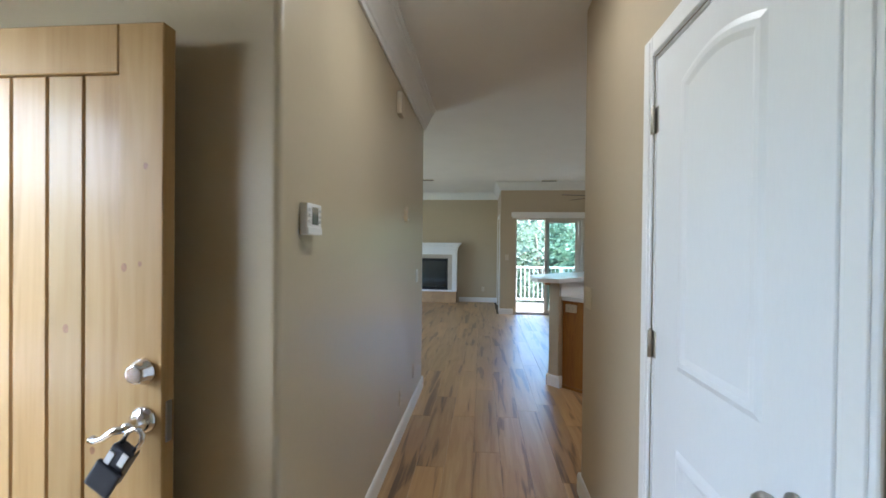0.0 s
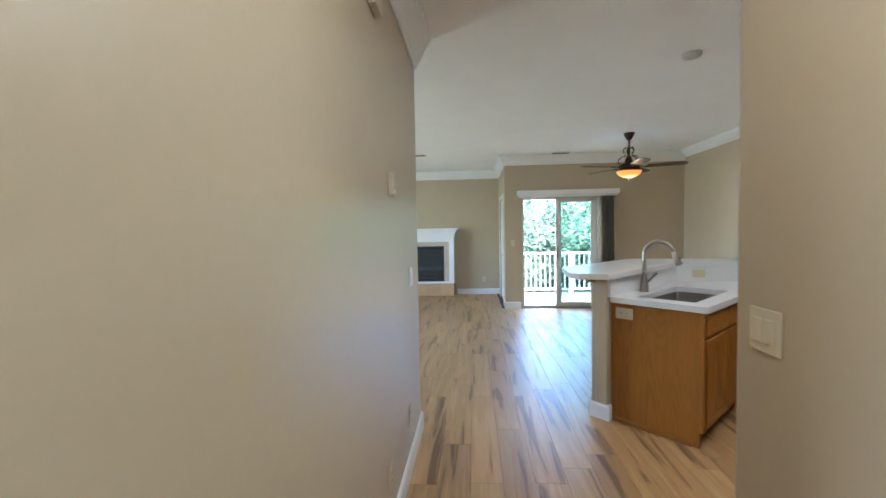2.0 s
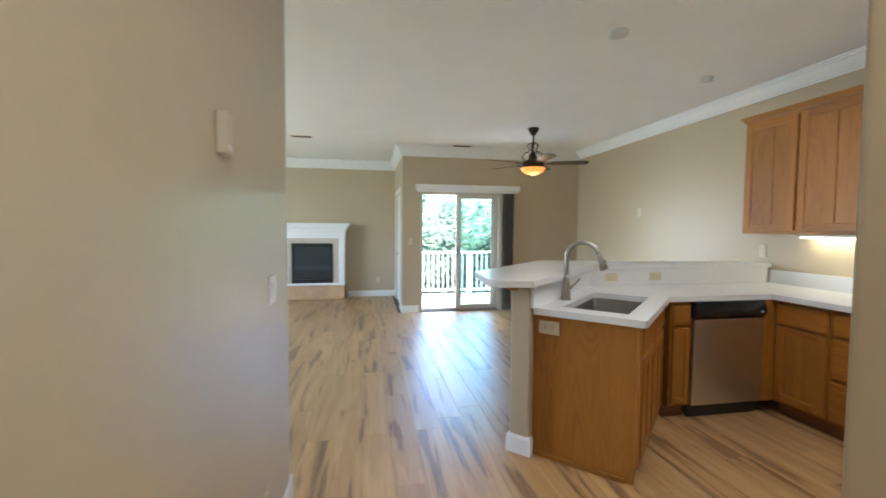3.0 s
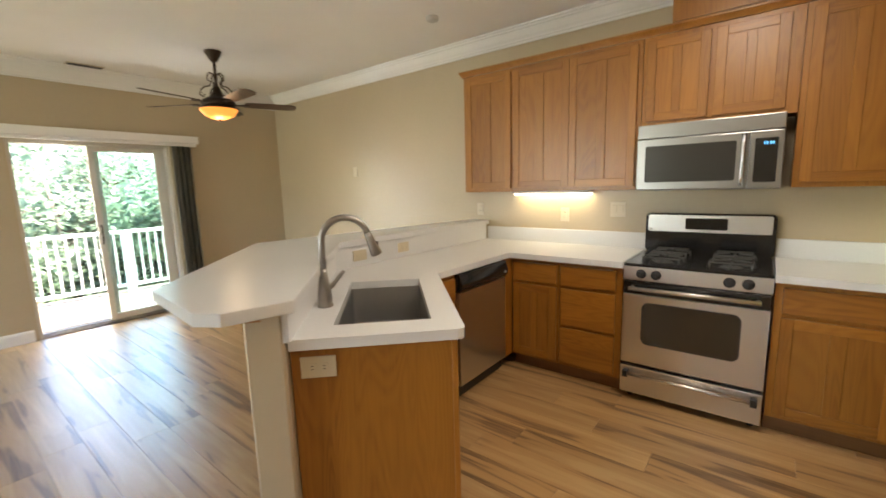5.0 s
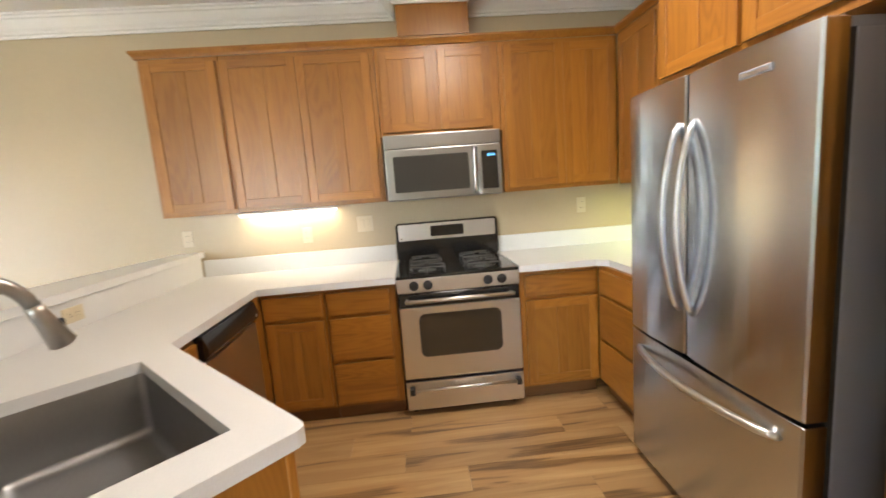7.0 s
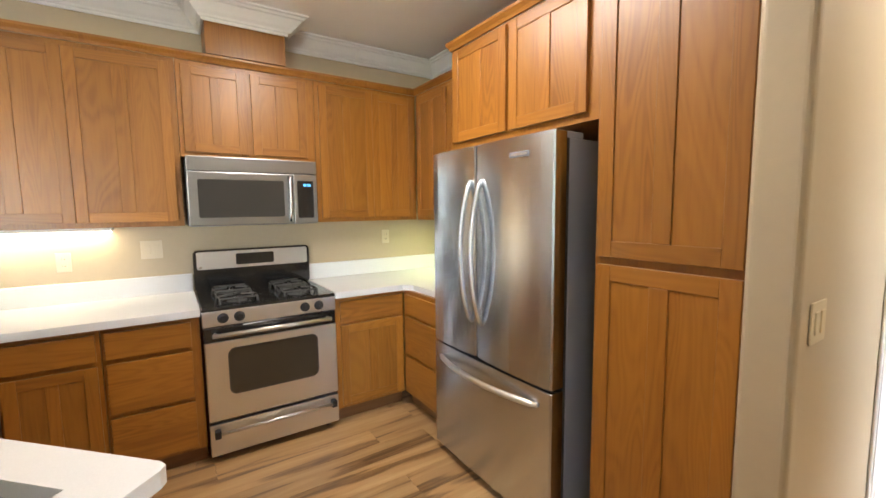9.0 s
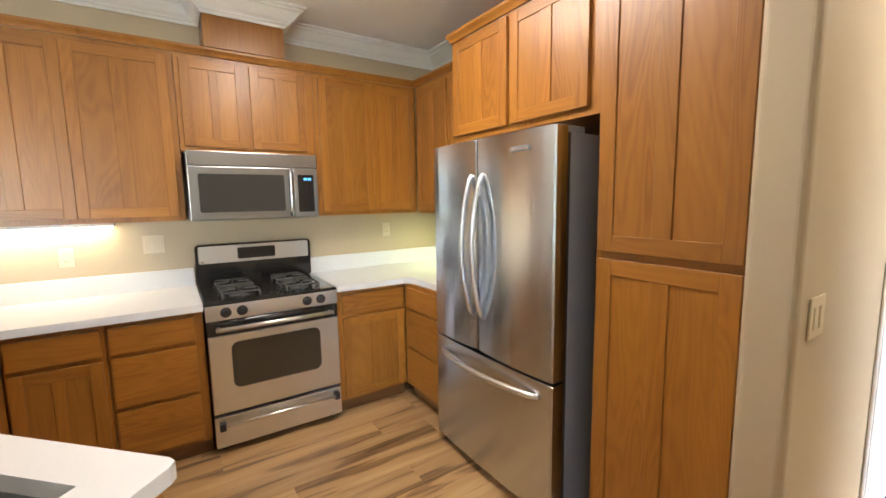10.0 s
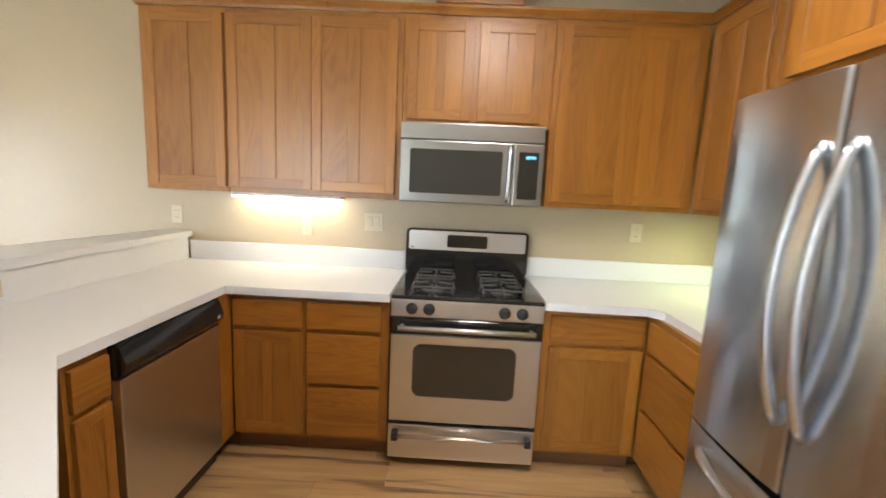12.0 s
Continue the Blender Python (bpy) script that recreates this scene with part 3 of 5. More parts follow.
# added window in the west wall, out of view, round the fill lamp
ww = thing("added_window_west", pose(XW, 8.9, 0.70, 0, 0, -90), "wide white-framed window added out of view for fill daylight", "window", kind="structure")
bm = B()
for x0, x1, z0, z1 in ((0, 0.05, 0, 1.5), (2.55, 2.6, 0, 1.5), (0.05, 2.55, 0, 0.05), (0.05, 2.55, 1.45, 1.5), (1.275, 1.325, 0.05, 1.45)):
    box(bm, x0, x1, -0.04, -0.01, z0, z1, 0.003)
part("window_frame", bm, VINYL, ww)

# valance and the drawn-back vertical blind
vb = thing("vertical_blind", pose(0.985, YSL - 0.005, 2.01), "grey-green vertical blind drawn back under white valance", "blind")
part("valance", box(B(), 0, 1.755, -0.105, 0.0, 0.015, 0.10, 0.004), TRIM, vb, "white boxed valance")
part("headrail", box(B(), 0.02, 1.735, -0.075, -0.03, -0.02, 0.012, 0.003), WHITEP, vb, "white head rail")
for i in range(15):
    x = 1.475 + i * 0.0142
    bm = B()
    c = [(-0.042, 0.004), (-0.015, 0.0), (0.015, 0.0), (0.042, 0.004)]
    vs = [[bm.verts.new((a, b + d, z)) for a, b in c] for z in (-1.985, -0.022) for d in (0, 0.0012)]
    for k in range(3):
        for p_, q_ in ((0, 2), (1, 3), (0, 1), (2, 3)):
            bm.faces.new((vs[p_][k], vs[p_][k + 1], vs[q_][k + 1], vs[q_][k]))
    bmesh.ops.transform(bm, matrix=pose(x, -0.055, 0, 0, 0, 72 + 6 * math.sin(i * 1.7)), verts=bm.verts)
    part("vane", bm, VANE, vb)


# ---- kitchen cabinets ----
def shaker(parent, x0, x1, z0, z1, y=0.0, split=True, name="door", rail=0.055):
    """A framed oak door with one or two sunk panels; the front stands 20 mm before y."""
    f, bk = y - 0.020, y - 0.001
    ob = part(name, box(B(), x0 + 0.004, x1 - 0.004, f + 0.0065, bk, z0 + 0.004, z1 - 0.004), OAK, parent)
    uprights = [(x0, x0 + rail), (x1 - rail, x1)]
    if split:
        c = (x0 + x1) / 2
        hw = min(0.034, (x1 - x0) * 0.07)
        uprights.append((c - hw, c + hw))
    for k, (a, b) in enumerate(uprights):
        za, zb_ = (z0, z1) if k < 2 else (z0 + rail, z1 - rail)
        part("stile", box(B(), a, b, f + (0.0006 if k > 1 else 0), bk, za, zb_, 0.0018), OAK, ob)
    for a, b in ((z0, z0 + rail), (z1 - rail, z1)):
        part("rail", box(B(), x0 + rail, x1 - rail, f + 0.0004, bk, a, b, 0.0018), OAKH, ob)
    return ob


def drawer(parent, x0, x1, z0, z1, y=0.0):
    return part("drawer_front", box(B(), x0, x1, y - 0.020, y - 0.001, z0, z1, 0.004, 2), OAKH, parent)


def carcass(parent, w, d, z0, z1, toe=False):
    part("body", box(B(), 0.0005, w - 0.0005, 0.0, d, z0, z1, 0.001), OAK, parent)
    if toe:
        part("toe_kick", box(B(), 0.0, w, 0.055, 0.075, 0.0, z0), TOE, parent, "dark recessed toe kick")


FX, FXB, UX = 3.625, 3.225, 3.235
OAKL = "honey oak"
UZ0, UZ1 = 1.365, 2.375
# wall cabinets on the range wall
def wall_cabinet(y0, y1, z0, doors, label):
    w = y0 - y1
    c = thing("wall_cabinet", pose(FX + 0.02, y0, 0, 0, 0, -90), label, "cabinet", "wall cabinets over the range counter")
    carcass(c, w, XE - FX - 0.022, z0, UZ1)
    for a, b in doors:
        shaker(c, a, b, z0 + 0.03, UZ1 - 0.03)
    return c


wall_cabinet(5.765, 5.270, UZ0, [(0.03, 0.480)], "narrow honey oak wall cabinet with two-panel door")
wall_cabinet(5.268, 4.272, UZ0, [(0.006, 0.4850), (0.4865, 0.966)], "wide honey oak wall cabinet with panelled doors")
wall_cabinet(4.270, 3.440, 1.792, [(0.025, 0.386), (0.416, 0.770)], "short honey oak wall cabinet over the microwave")
wall_cabinet(3.438, 2.605, UZ0, [(0.03, 0.4415), (0.4430, 0.815)], "honey oak corner wall cabinet with flat doors")
c = thing("wall_cabinet", pose(FX - 0.0, 2.605, 0, 0, 0, 180), "honey oak wall cabinet beside the refrigerator", "cabinet", "wall cabinets on the refrigerator wall")
carcass(c, 0.97, 2.605 - YKIT - 0.002, UZ0, UZ1)
shaker(c, 0.03, 0.46, UZ0 + 0.03, UZ1 - 0.03)
shaker(c, 0.48, 0.94, UZ0 + 0.03, UZ1 - 0.03)
# top trim round the wall cabinets
TOPT = [(0, 2.376), (0.010, 2.376), (0.016, 2.392), (0.030, 2.410), (0.030, 2.424), (0, 2.424)]
run("trim_wall_cabinets", [(2.66, 2.606), (FX + 0.019, 2.606), (FX + 0.019, 5.768), (XE - 0.003, 5.768)], TOPT, OAKH, "oak top trim of the wall cabinets", "trim")
# vent chase above the microwave
single("vent_chase", box(B(), CHX + 0.003, XE - 0.004, CH1 + 0.003, CH0 - 0.003, 2.425, H - 0.05, 0.001), OAK, "square oak vent chase above wall cabinets", "vent chase")

# over-refrigerator cabinet
OFY = 2.93
c = thing("wall_cabinet", pose(2.655, OFY - 0.02, 0, 0, 0, 180), "deep honey oak cabinet over the refrigerator", "cabinet", "wall cabinets on the refrigerator wall")
carcass(c, 1.015, OFY - 0.02 - YKIT - 0.003, 1.80, 2.36)
shaker(c, 0.02, 0.475, 1.835, 2.345)
shaker(c, 0.500, 0.955, 1.835, 2.345)
# pantry
c = thing("pantry_cabinet", pose(1.638, OFY, 0, 0, 0, 180), "tall honey oak pantry cabinet with stacked doors", "cabinet")
PW = 0.535
carcass(c, PW, OFY - YKIT - 0.003, 0.10, 2.36, True)
shaker(c, 0.02, PW - 0.012, 1.262, 2.34, rail=0.062)
shaker(c, 0.02, PW - 0.012, 0.125, 1.232, rail=0.062)
run("trim_tall_cabinets", [(1.10, OFY + 0.001), (1.637, OFY + 0.001), (1.637, OFY - 0.019), (2.656, OFY - 0.019), (2.656, 2.64)], [(o, z - 0.014) for o, z in TOPT][::1], OAKH, "oak top trim of the tall cabinets", "trim")

# base cabinets on the range wall
BZ = 0.874
def base_cabinet(y0, y1, label):
    c = thing("base_cabinet", pose(FXB + 0.02, y0, 0, 0, 0, -90), label, "cabinet", "base cabinets by the range")
    carcass(c, y0 - y1, XE - FXB - 0.024, 0.10, BZ, True)
    return c


c = base_cabinet(5.06, 4.682, "honey oak base cabinet with drawer over door")
drawer(c, 0.012, 0.360, 0.705, 0.845)
shaker(c, 0.012, 0.360, 0.125, 0.68)
c = base_cabinet(4.680, 4.246, "honey oak base cabinet with three drawers")
for z0, z1 in ((0.705, 0.845), (0.415, 0.68), (0.125, 0.39)):
    drawer(c, 0.014, 0.390, z0, z1)
c = base_cabinet(3.474, 2.958, "honey oak base cabinet beside the range")
drawer(c, 0.035, 0.50, 0.705, 0.845)
shaker(c, 0.035, 0.50, 0.125, 0.68)
c = thing("base_cabinet", pose(FXB + 0.018, 2.955, 0, 0, 0, 180), "honey oak drawer cabinet beside the refrigerator", "cabinet", "base cabinets by the refrigerator")
carcass(c, 0.585, 2.955 - YKIT - 0.004, 0.10, BZ, True)
for z0, z1 in ((0.705, 0.845), (0.415, 0.68), (0.125, 0.39)):
    drawer(c, 0.05, 0.56, z0, z1)
# narrow cabinet and corner filler beside the dishwasher
c = thing("base_cabinet", pose(2.352, 5.088, 0), "narrow honey oak base cabinet beside the dishwasher", "cabinet", "base cabinets by the sink")
carcass(c, 0.170, 0.588, 0.10, BZ, True)
drawer(c, 0.015, 0.155, 0.705, 0.845)
shaker(c, 0.015, 0.155, 0.125, 0.68, split=False, rail=0.04)
single("filler_panel", box(B(), 3.132, 3.241, 5.063, 5.676, 0.10, BZ, 0.001), OAK, "oak corner filler panel beside the dishwasher", "cabinet")

# sink cabinet at 45 degrees: x runs along its front, y into it
SINKM4 = Matrix.Translation((1.627, 4.376, 0)) @ pose(0, 0, 0, 0, 0, 45)
sc = thing("sink_cabinet", SINKM4, "angled honey oak sink cabinet with plain end panel", "cabinet", "base cabinets by the sink")
for nm, x0, x1, y0, y1 in (("end_panel", 0.03, 0.05, 0.05, 0.630), ("face_frame", 0.0505, 0.975, 0.04, 0.055), ("back_panel", 0.0505, 1.10, 0.603, 0.622)):
    part(nm, box(B(), x0, x1, y0, y1, 0.0 if nm == "end_panel" else 0.10, BZ, 0.001), OAK, sc)
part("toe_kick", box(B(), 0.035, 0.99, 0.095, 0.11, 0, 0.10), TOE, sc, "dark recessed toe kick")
part("base_strip", box(B(), 0.012, 0.030, 0.09, 0.622, 0.0, 0.03, 0.003), OAKH, sc, "low oak shoe strip")
part("corner_stile", box(B(), 0.026, 0.052, 0.028, 0.050, 0.10, BZ, 0.003), OAK, sc)
drawer(sc, 0.075, 0.50, 0.715, 0.845, 0.04)
drawer(sc, 0.515, 0.94, 0.715, 0.845, 0.04)
shaker(sc, 0.075, 0.50, 0.125, 0.69, 0.04)
shaker(sc, 0.515, 0.94, 0.125, 0.69, 0.04)

# ---- worktops ----
def hole_top(name, outline, hole, z0, z1, label):
    """A slab with one four-cornered cut-out."""
    bm = B()
    lo, hi = [], []
    for loop in (outline, hole):
        a = [bm.verts.new((x, y, z1)) for x, y in loop]
        b = [bm.verts.new((x, y, z0)) for x, y in loop]
        hi.append(a), lo.append(b)
        n = len(loop)
        for i in range(n):
            bm.faces.new((a[i], a[(i + 1) % n], b[(i + 1) % n], b[i]))
    for loops in (hi, lo):
        es = []
        for lp in loops:
            for i in range(len(lp)):
                es.append(bm.edges.get((lp[i], lp[(i + 1) % len(lp)])))
        bmesh.ops.triangle_fill(bm, edges=es, use_beauty=True)
    return single(name, bm, QUARTZ, label, "worktop")


def diag(u, v):
    return (1.627 + q * (u - v), 4.376 + q * (u + v))


SU0, SU1, SV0, SV1 = 0.136, 0.865, 0.114, 0.490
top = [diag(0.03, 0.0), (2.325, 5.063), (3.195, 5.063), (3.195, 4.243), (XE - 0.003, 4.243), (XE - 0.003, 5.663), (2.041, 5.663), diag(0.0, 0.628), diag(0.0, 0.03), diag(0.008, 0.008)]
hole_top("worktop", top, [diag(SU0, SV0), diag(SU1, SV0), diag(SU1, SV1), diag(SU0, SV1)], 0.875, 0.915, "white quartz worktop running round the sink corner")
single("worktop", prism(B(), [(2.665, YKIT + 0.003), (XE - 0.003, YKIT + 0.003), (XE - 0.003, 3.477), (3.195, 3.477), (3.195, 2.990), (3.140, 2.932), (2.665, 2.932)], 0.875, 0.915, 0.003), QUARTZ, "white quartz worktop between range and refrigerator", "worktop")
# upstands
single("backsplash", box(B(), XE - 0.022, XE - 0.002, 4.246, 5.650, 0.915, 1.035, 0.002), QUARTZ, "white quartz upstand behind the worktop", "backsplash")
single("backsplash", box(B(), XE - 0.022, XE - 0.002, YKIT + 0.024, 3.474, 0.915, 1.035, 0.002), QUARTZ, "white quartz upstand beside the range", "backsplash")
single("backsplash", box(B(), 2.67, XE - 0.023, YKIT + 0.002, YKIT + 0.022, 0.915, 1.035, 0.002), QUARTZ, "white quartz upstand by the refrigerator", "backsplash")
single("backsplash", prism(B(), [(1.160, 4.808), (1.176, 4.794), (2.045, 5.662), (XE - 0.024, 5.662), (XE - 0.024, 5.679), (2.037, 5.679)], 0.9155, 1.056), QUARTZ, "white quartz splash wall behind the sink", "backsplash")
# raised bar
single("bar_worktop", prism(B(), [(1.125, 4.665), (0.930, 4.715), (0.885, 4.790), (0.925, 5.22), (1.790, 6.14), (XE - 0.003, 5.83), (XE - 0.003, 5.645), (2.065, 5.645)], 1.0565, 1.097, 0.004), QUARTZ, "raised white quartz bar top with angled end", "worktop")
single("bar_support", prism(B(), [(1.06, 4.75), (1.02, 4.79), (1.02, 4.98), (1.10, 5.02)], 1.03, 1.056), OAKH, "oak support strip beneath the bar top", "support")

# sink bowl
sk = thing("sink", SINKM4, "rectangular stainless steel undermount sink bowl", "sink")
bm = B()
a0, a1, b0, b1 = SU0 - 0.006, SU1 + 0.006, SV0 - 0.006, SV1 + 0.006
zt, zb = 0.874, 0.655


def bowl_ring(d, z, rad, n=5):
    pts = []
    for cx, cy, a in ((a1 - d - rad, b1 - d - rad, 0), (a0 + d + rad, b1 - d - rad, 90), (a0 + d + rad, b0 + d + rad, 180), (a1 - d - rad, b0 + d + rad, 270)):
        pts += [(cx + rad * math.cos(radians(a + 90 * k / n)), cy + rad * math.sin(radians(a + 90 * k / n)), z) for k in range(n + 1)]
    return pts


cove = [(0.006 + 0.030 * (1 - math.cos(radians(15 * k))), zb + 0.032 - 0.030 * math.sin(radians(15 * k))) for k in range(7)]
rings = [[bm.verts.new(p) for p in bowl_ring(d, z, min(0.022 + max(d, 0), 0.07))] for d, z in [(-0.02, zt), (0.0, zt), (0.001, zt - 0.004)] + cove + [(0.10, zb)]]
for a, b in zip(rings, rings[1:]):
    for k in range(len(a)):
        bm.faces.new((a[k], a[(k + 1) % len(a)], b[(k + 1) % len(a)], b[k])).smooth = True
bm.faces.new(rings[-1])
part("bowl", bm, SINKM, sk)

# faucet: tapered body, gooseneck with pull-down spray, side lever
fc = thing("faucet", Matrix.Translation((*diag(0.411, 0.560), 0.915)) @ pose(0, 0, 0, 0, 0, 56), "brushed nickel gooseneck faucet with pull-down spray", "faucet")
bm = B()
turned(bm, [(0.034, 0), (0.034, 0.008), (0.030, 0.014), (0.031, 0.04), (0.029, 0.07), (0.022, 0.11), (0.016, 0.15), (0.0145, 0.17)], 28)
part("body", bm, NICKEL, fc)
arc = [(0, 0, 0.165), (0, 0, 0.24)] + [(0, -0.102 + 0.102 * math.cos(a), 0.288 + 0.102 * math.sin(a)) for a in (0.91 * math.pi * k / 16 for k in range(0, 17))]
part("neck", tube(B(), arc, 0.0148, 14), NICKEL, fc)
end, before = Vector(arc[-1]), Vector(arc[-2])
d = (end - before).normalized()
part("spray_head", tube(B(), [end, end + d * 0.02, end + d * 0.05, end + d * 0.105, end + d * 0.11], [0.0158, 0.018, 0.020, 0.027, 0.021], 16), NICKEL, fc)
bt = end + d * 0.055
part("spray_button", box(B(), -0.008, 0.008, bt.y - 0.028, bt.y - 0.010, bt.z - 0.016, bt.z + 0.010, 0.003), BLACKM, fc, "black spray button")
part("lever", tube(B(), [(0.0, -0.016, 0.082), (0.004, -0.032, 0.088), (0.006, -0.048, 0.104), (0.010, -0.074, 0.134), (0.012, -0.090, 0.150)], [0.013, 0.012, 0.008, 0.009, 0.007], 12), NICKEL, fc, "side lever handle")


# ---- appliances ----
# range: local x along the front, y into the wall
RX = 3.205
rg = thing("gas_range", pose(RX, 4.238, 0, 0, 0, -90), "stainless steel gas range with black cooktop", "range")
RW = 0.757
part("body", box(B(), 0.004, RW - 0.004, 0.03, 0.635, 0.05, 0.895, 0.003), BLACKM, rg)
for x in (0.05, RW - 0.05):
    for y in (0.08, 0.58):
        bm = B()
        turned(bm, [(0.018, 0), (0.018, 0.01), (0.012, 0.012), (0.012, 0.05)], 12, (x, y, 0))
        part("levelling_foot", bm, BLACKM, rg)
part("cooktop", box(B(), 0.0, RW, 0.0, 0.60, 0.892, 0.912, 0.006, 2), BLACK, rg, "glossy black enamel cooktop")
part("control_panel", box(B(), 0.0, RW, -0.004, 0.035, 0.805, 0.893, 0.006, 2), STEEL, rg)
for x in (0.105, 0.190, 0.562, 0.648):
    bm = B()
    turned(bm, [(0.029, 0), (0.029, 0.008), (0.024, 0.011), (0.022, 0.028), (0.018, 0.031), (0.012, 0.031)], 24)
    box(bm, -0.004, 0.004, -0.021, 0.021, 0.030, 0.036, 0.001)
    bmesh.ops.transform(bm, matrix=pose(x, -0.004, 0.850, 90, 0, 0), verts=bm.verts)
    part("knob", bm, BLACKM, rg, "round black burner knob")
od = part("oven_door", box(B(), 0.004, RW - 0.004, -0.012, 0.03, 0.255, 0.715, 0.006, 2), STEEL, rg)
part("door_top_band", box(B(), 0.004, RW - 0.004, -0.008, 0.03, 0.717, 0.800, 0.004), BLACK, rg, "black glass band above oven door")


def round_rect(x0, x1, z0, z1, r, n=6):
    out = []
    for cx, cz, a in ((x1 - r, z1 - r, 0), (x0 + r, z1 - r, 90), (x0 + r, z0 + r, 180), (x1 - r, z0 + r, 270)):
        out += [(cx + r * math.cos(radians(a + 90 * k / n)), cz + r * math.sin(radians(a + 90 * k / n))) for k in range(n + 1)]
    return out


def plate(pts, y0, y1, r=0.0):
    """A flat outline in the x-z plane with depth along y."""
    bm = prism(B(), pts, -y1, -y0, r)
    bmesh.ops.transform(bm, matrix=Matrix(((1, 0, 0, 0), (0, 0, -1, 0), (0, 1, 0, 0), (0, 0, 0, 1))), verts=bm.verts)
    return bm


part("window_rim", plate(round_rect(0.118, 0.632, 0.395, 0.672, 0.042), -0.0135, -0.011), BLACKM, od, "black rim of oven window")
part("oven_window", plate(round_rect(0.124, 0.626, 0.401, 0.666, 0.038), -0.0155, -0.0125), DARKG, od, "dark rounded oven window")
bm = B()
tube(bm, [(0.045, -0.052, 0.762), (RW - 0.045, -0.052, 0.762)], 0.0125, 14)
for x in (0.06, RW - 0.06):
    tube(bm, [(x, -0.008, 0.762), (x, -0.052, 0.762)], 0.010, 10)
part("oven_handle", bm, STEEL, rg, "steel bar handle")
part("drawer", box(B(), 0.004, RW - 0.004, -0.012, 0.03, 0.050, 0.235, 0.006, 2), STEEL, rg)
bm = B()
tube(bm, [(0.05, -0.045, 0.190), (RW - 0.05, -0.045, 0.190)], 0.0105, 12)
part("drawer_handle", bm, STEEL, rg, "steel bar handle")
for x in (0.042, RW - 0.042):
    part("handle_bracket", box(B(), x - 0.016, x + 0.016, -0.056, -0.011, 0.168, 0.212, 0.005, 2), BLACKM, rg, "black handle bracket")
part("backguard", plate(round_rect(0.0, RW, 0.912, 1.192, 0.028), 0.575, 0.640), BLACK, rg, "black backguard with steel panel")
part("backguard_panel", plate(round_rect(0.018, RW - 0.018, 1.062, 1.180, 0.012), 0.566, 0.576, 0.002), STEEL, rg)
part("display", plate(round_rect(0.255, 0.502, 1.082, 1.160, 0.010), 0.562, 0.567), BLACK, rg, "black oven clock display")
part("badge", box(B(), 0.032, 0.046, 0.563, 0.567, 1.072, 1.082), CHROME, rg)
for cx in (0.20, RW - 0.20):
    for cy in (0.155, 0.43):
        bm = B()
        turned(bm, [(0.062, 0), (0.058, 0.006), (0.040, 0.009), (0.038, 0.016), (0.030, 0.020), (0.006, 0.021)], 24, (cx, cy, 0.912))
        part("burner", bm, IRON, rg)
    bm = B()
    for cy in (0.155, 0.43):
        zz = 0.946
        for dx, dy in ((0.105, 0), (-0.105, 0), (0, 0.105), (0, -0.105)):
            tube(bm, [(cx + dx * 0.22, cy + dy * 0.22, zz + 0.004), (cx + dx, cy + dy, zz), (cx + dx * 1.10, cy + dy * 1.10, 0.914)], 0.0068, 6)
        pts = [(cx + 0.10 * sx, cy + 0.10 * sy, zz) for sx, sy in ((1, 1), (-1, 1), (-1, -1), (1, -1), (1, 1))]
        tube(bm, pts, 0.0068, 6)
        for p in pts[:4]:
            tube(bm, [p, (p[0], p[1], 0.914)], 0.0068, 6)
    part("grate", bm, IRON, rg, "cast iron burner grate")

# microwave above the range
mw = thing("microwave", pose(3.485, 4.252, 1.362, 0, 0, -90), "stainless steel over-the-range microwave with lit clock", "microwave")
MW, MH = 0.765, 0.424
part("body", box(B(), 0.002, MW - 0.002, 0.03, XE - 3.485 - 0.003, 0.0, MH, 0.003), CASE, mw)
part("vent_grille", box(B(), 0.0, MW, 0.0, 0.032, 0.335, MH - 0.002, 0.004, 2), STEELD, mw)
part("door", box(B(), 0.0, 0.605, -0.004, 0.031, 0.004, 0.330, 0.005, 2), STEELD, mw)
part("window", plate(round_rect(0.052, 0.545, 0.052, 0.285, 0.012), -0.0065, -0.0035), MWG, mw, "dark mesh microwave window")
part("control_panel", box(B(), 0.608, MW, -0.004, 0.031, 0.004, 0.330, 0.005, 2), STEELD, mw)
part("keypad", plate(round_rect(0.632, 0.738, 0.040, 0.288, 0.006), -0.0065, -0.0035), BLACK, mw, "black touch keypad")
bm = B()
for i, x in enumerate((0.672, 0.684, 0.700, 0.712)):
    box(bm, x, x + 0.008, -0.0075, -0.0062, 0.252, 0.268)
part("clock_digits", bm, BLUE, mw, "glowing blue clock digits")
bm = B()
tube(bm, [(0.580, -0.030, 0.020), (0.580, -0.040, 0.07), (0.580, -0.044, 0.165), (0.580, -0.040, 0.26), (0.580, -0.030, 0.318)], 0.013, 14)
for z in (0.035, 0.303):
    tube(bm, [(0.580, -0.002, z), (0.580, -0.034, z)], 0.009, 10)
part("handle", bm, STEELV, mw, "curved upright steel handle")
part("underside_light", box(B(), 0.10, 0.20, 0.06, 0.12, -0.004, 0.001), LABELW, mw)

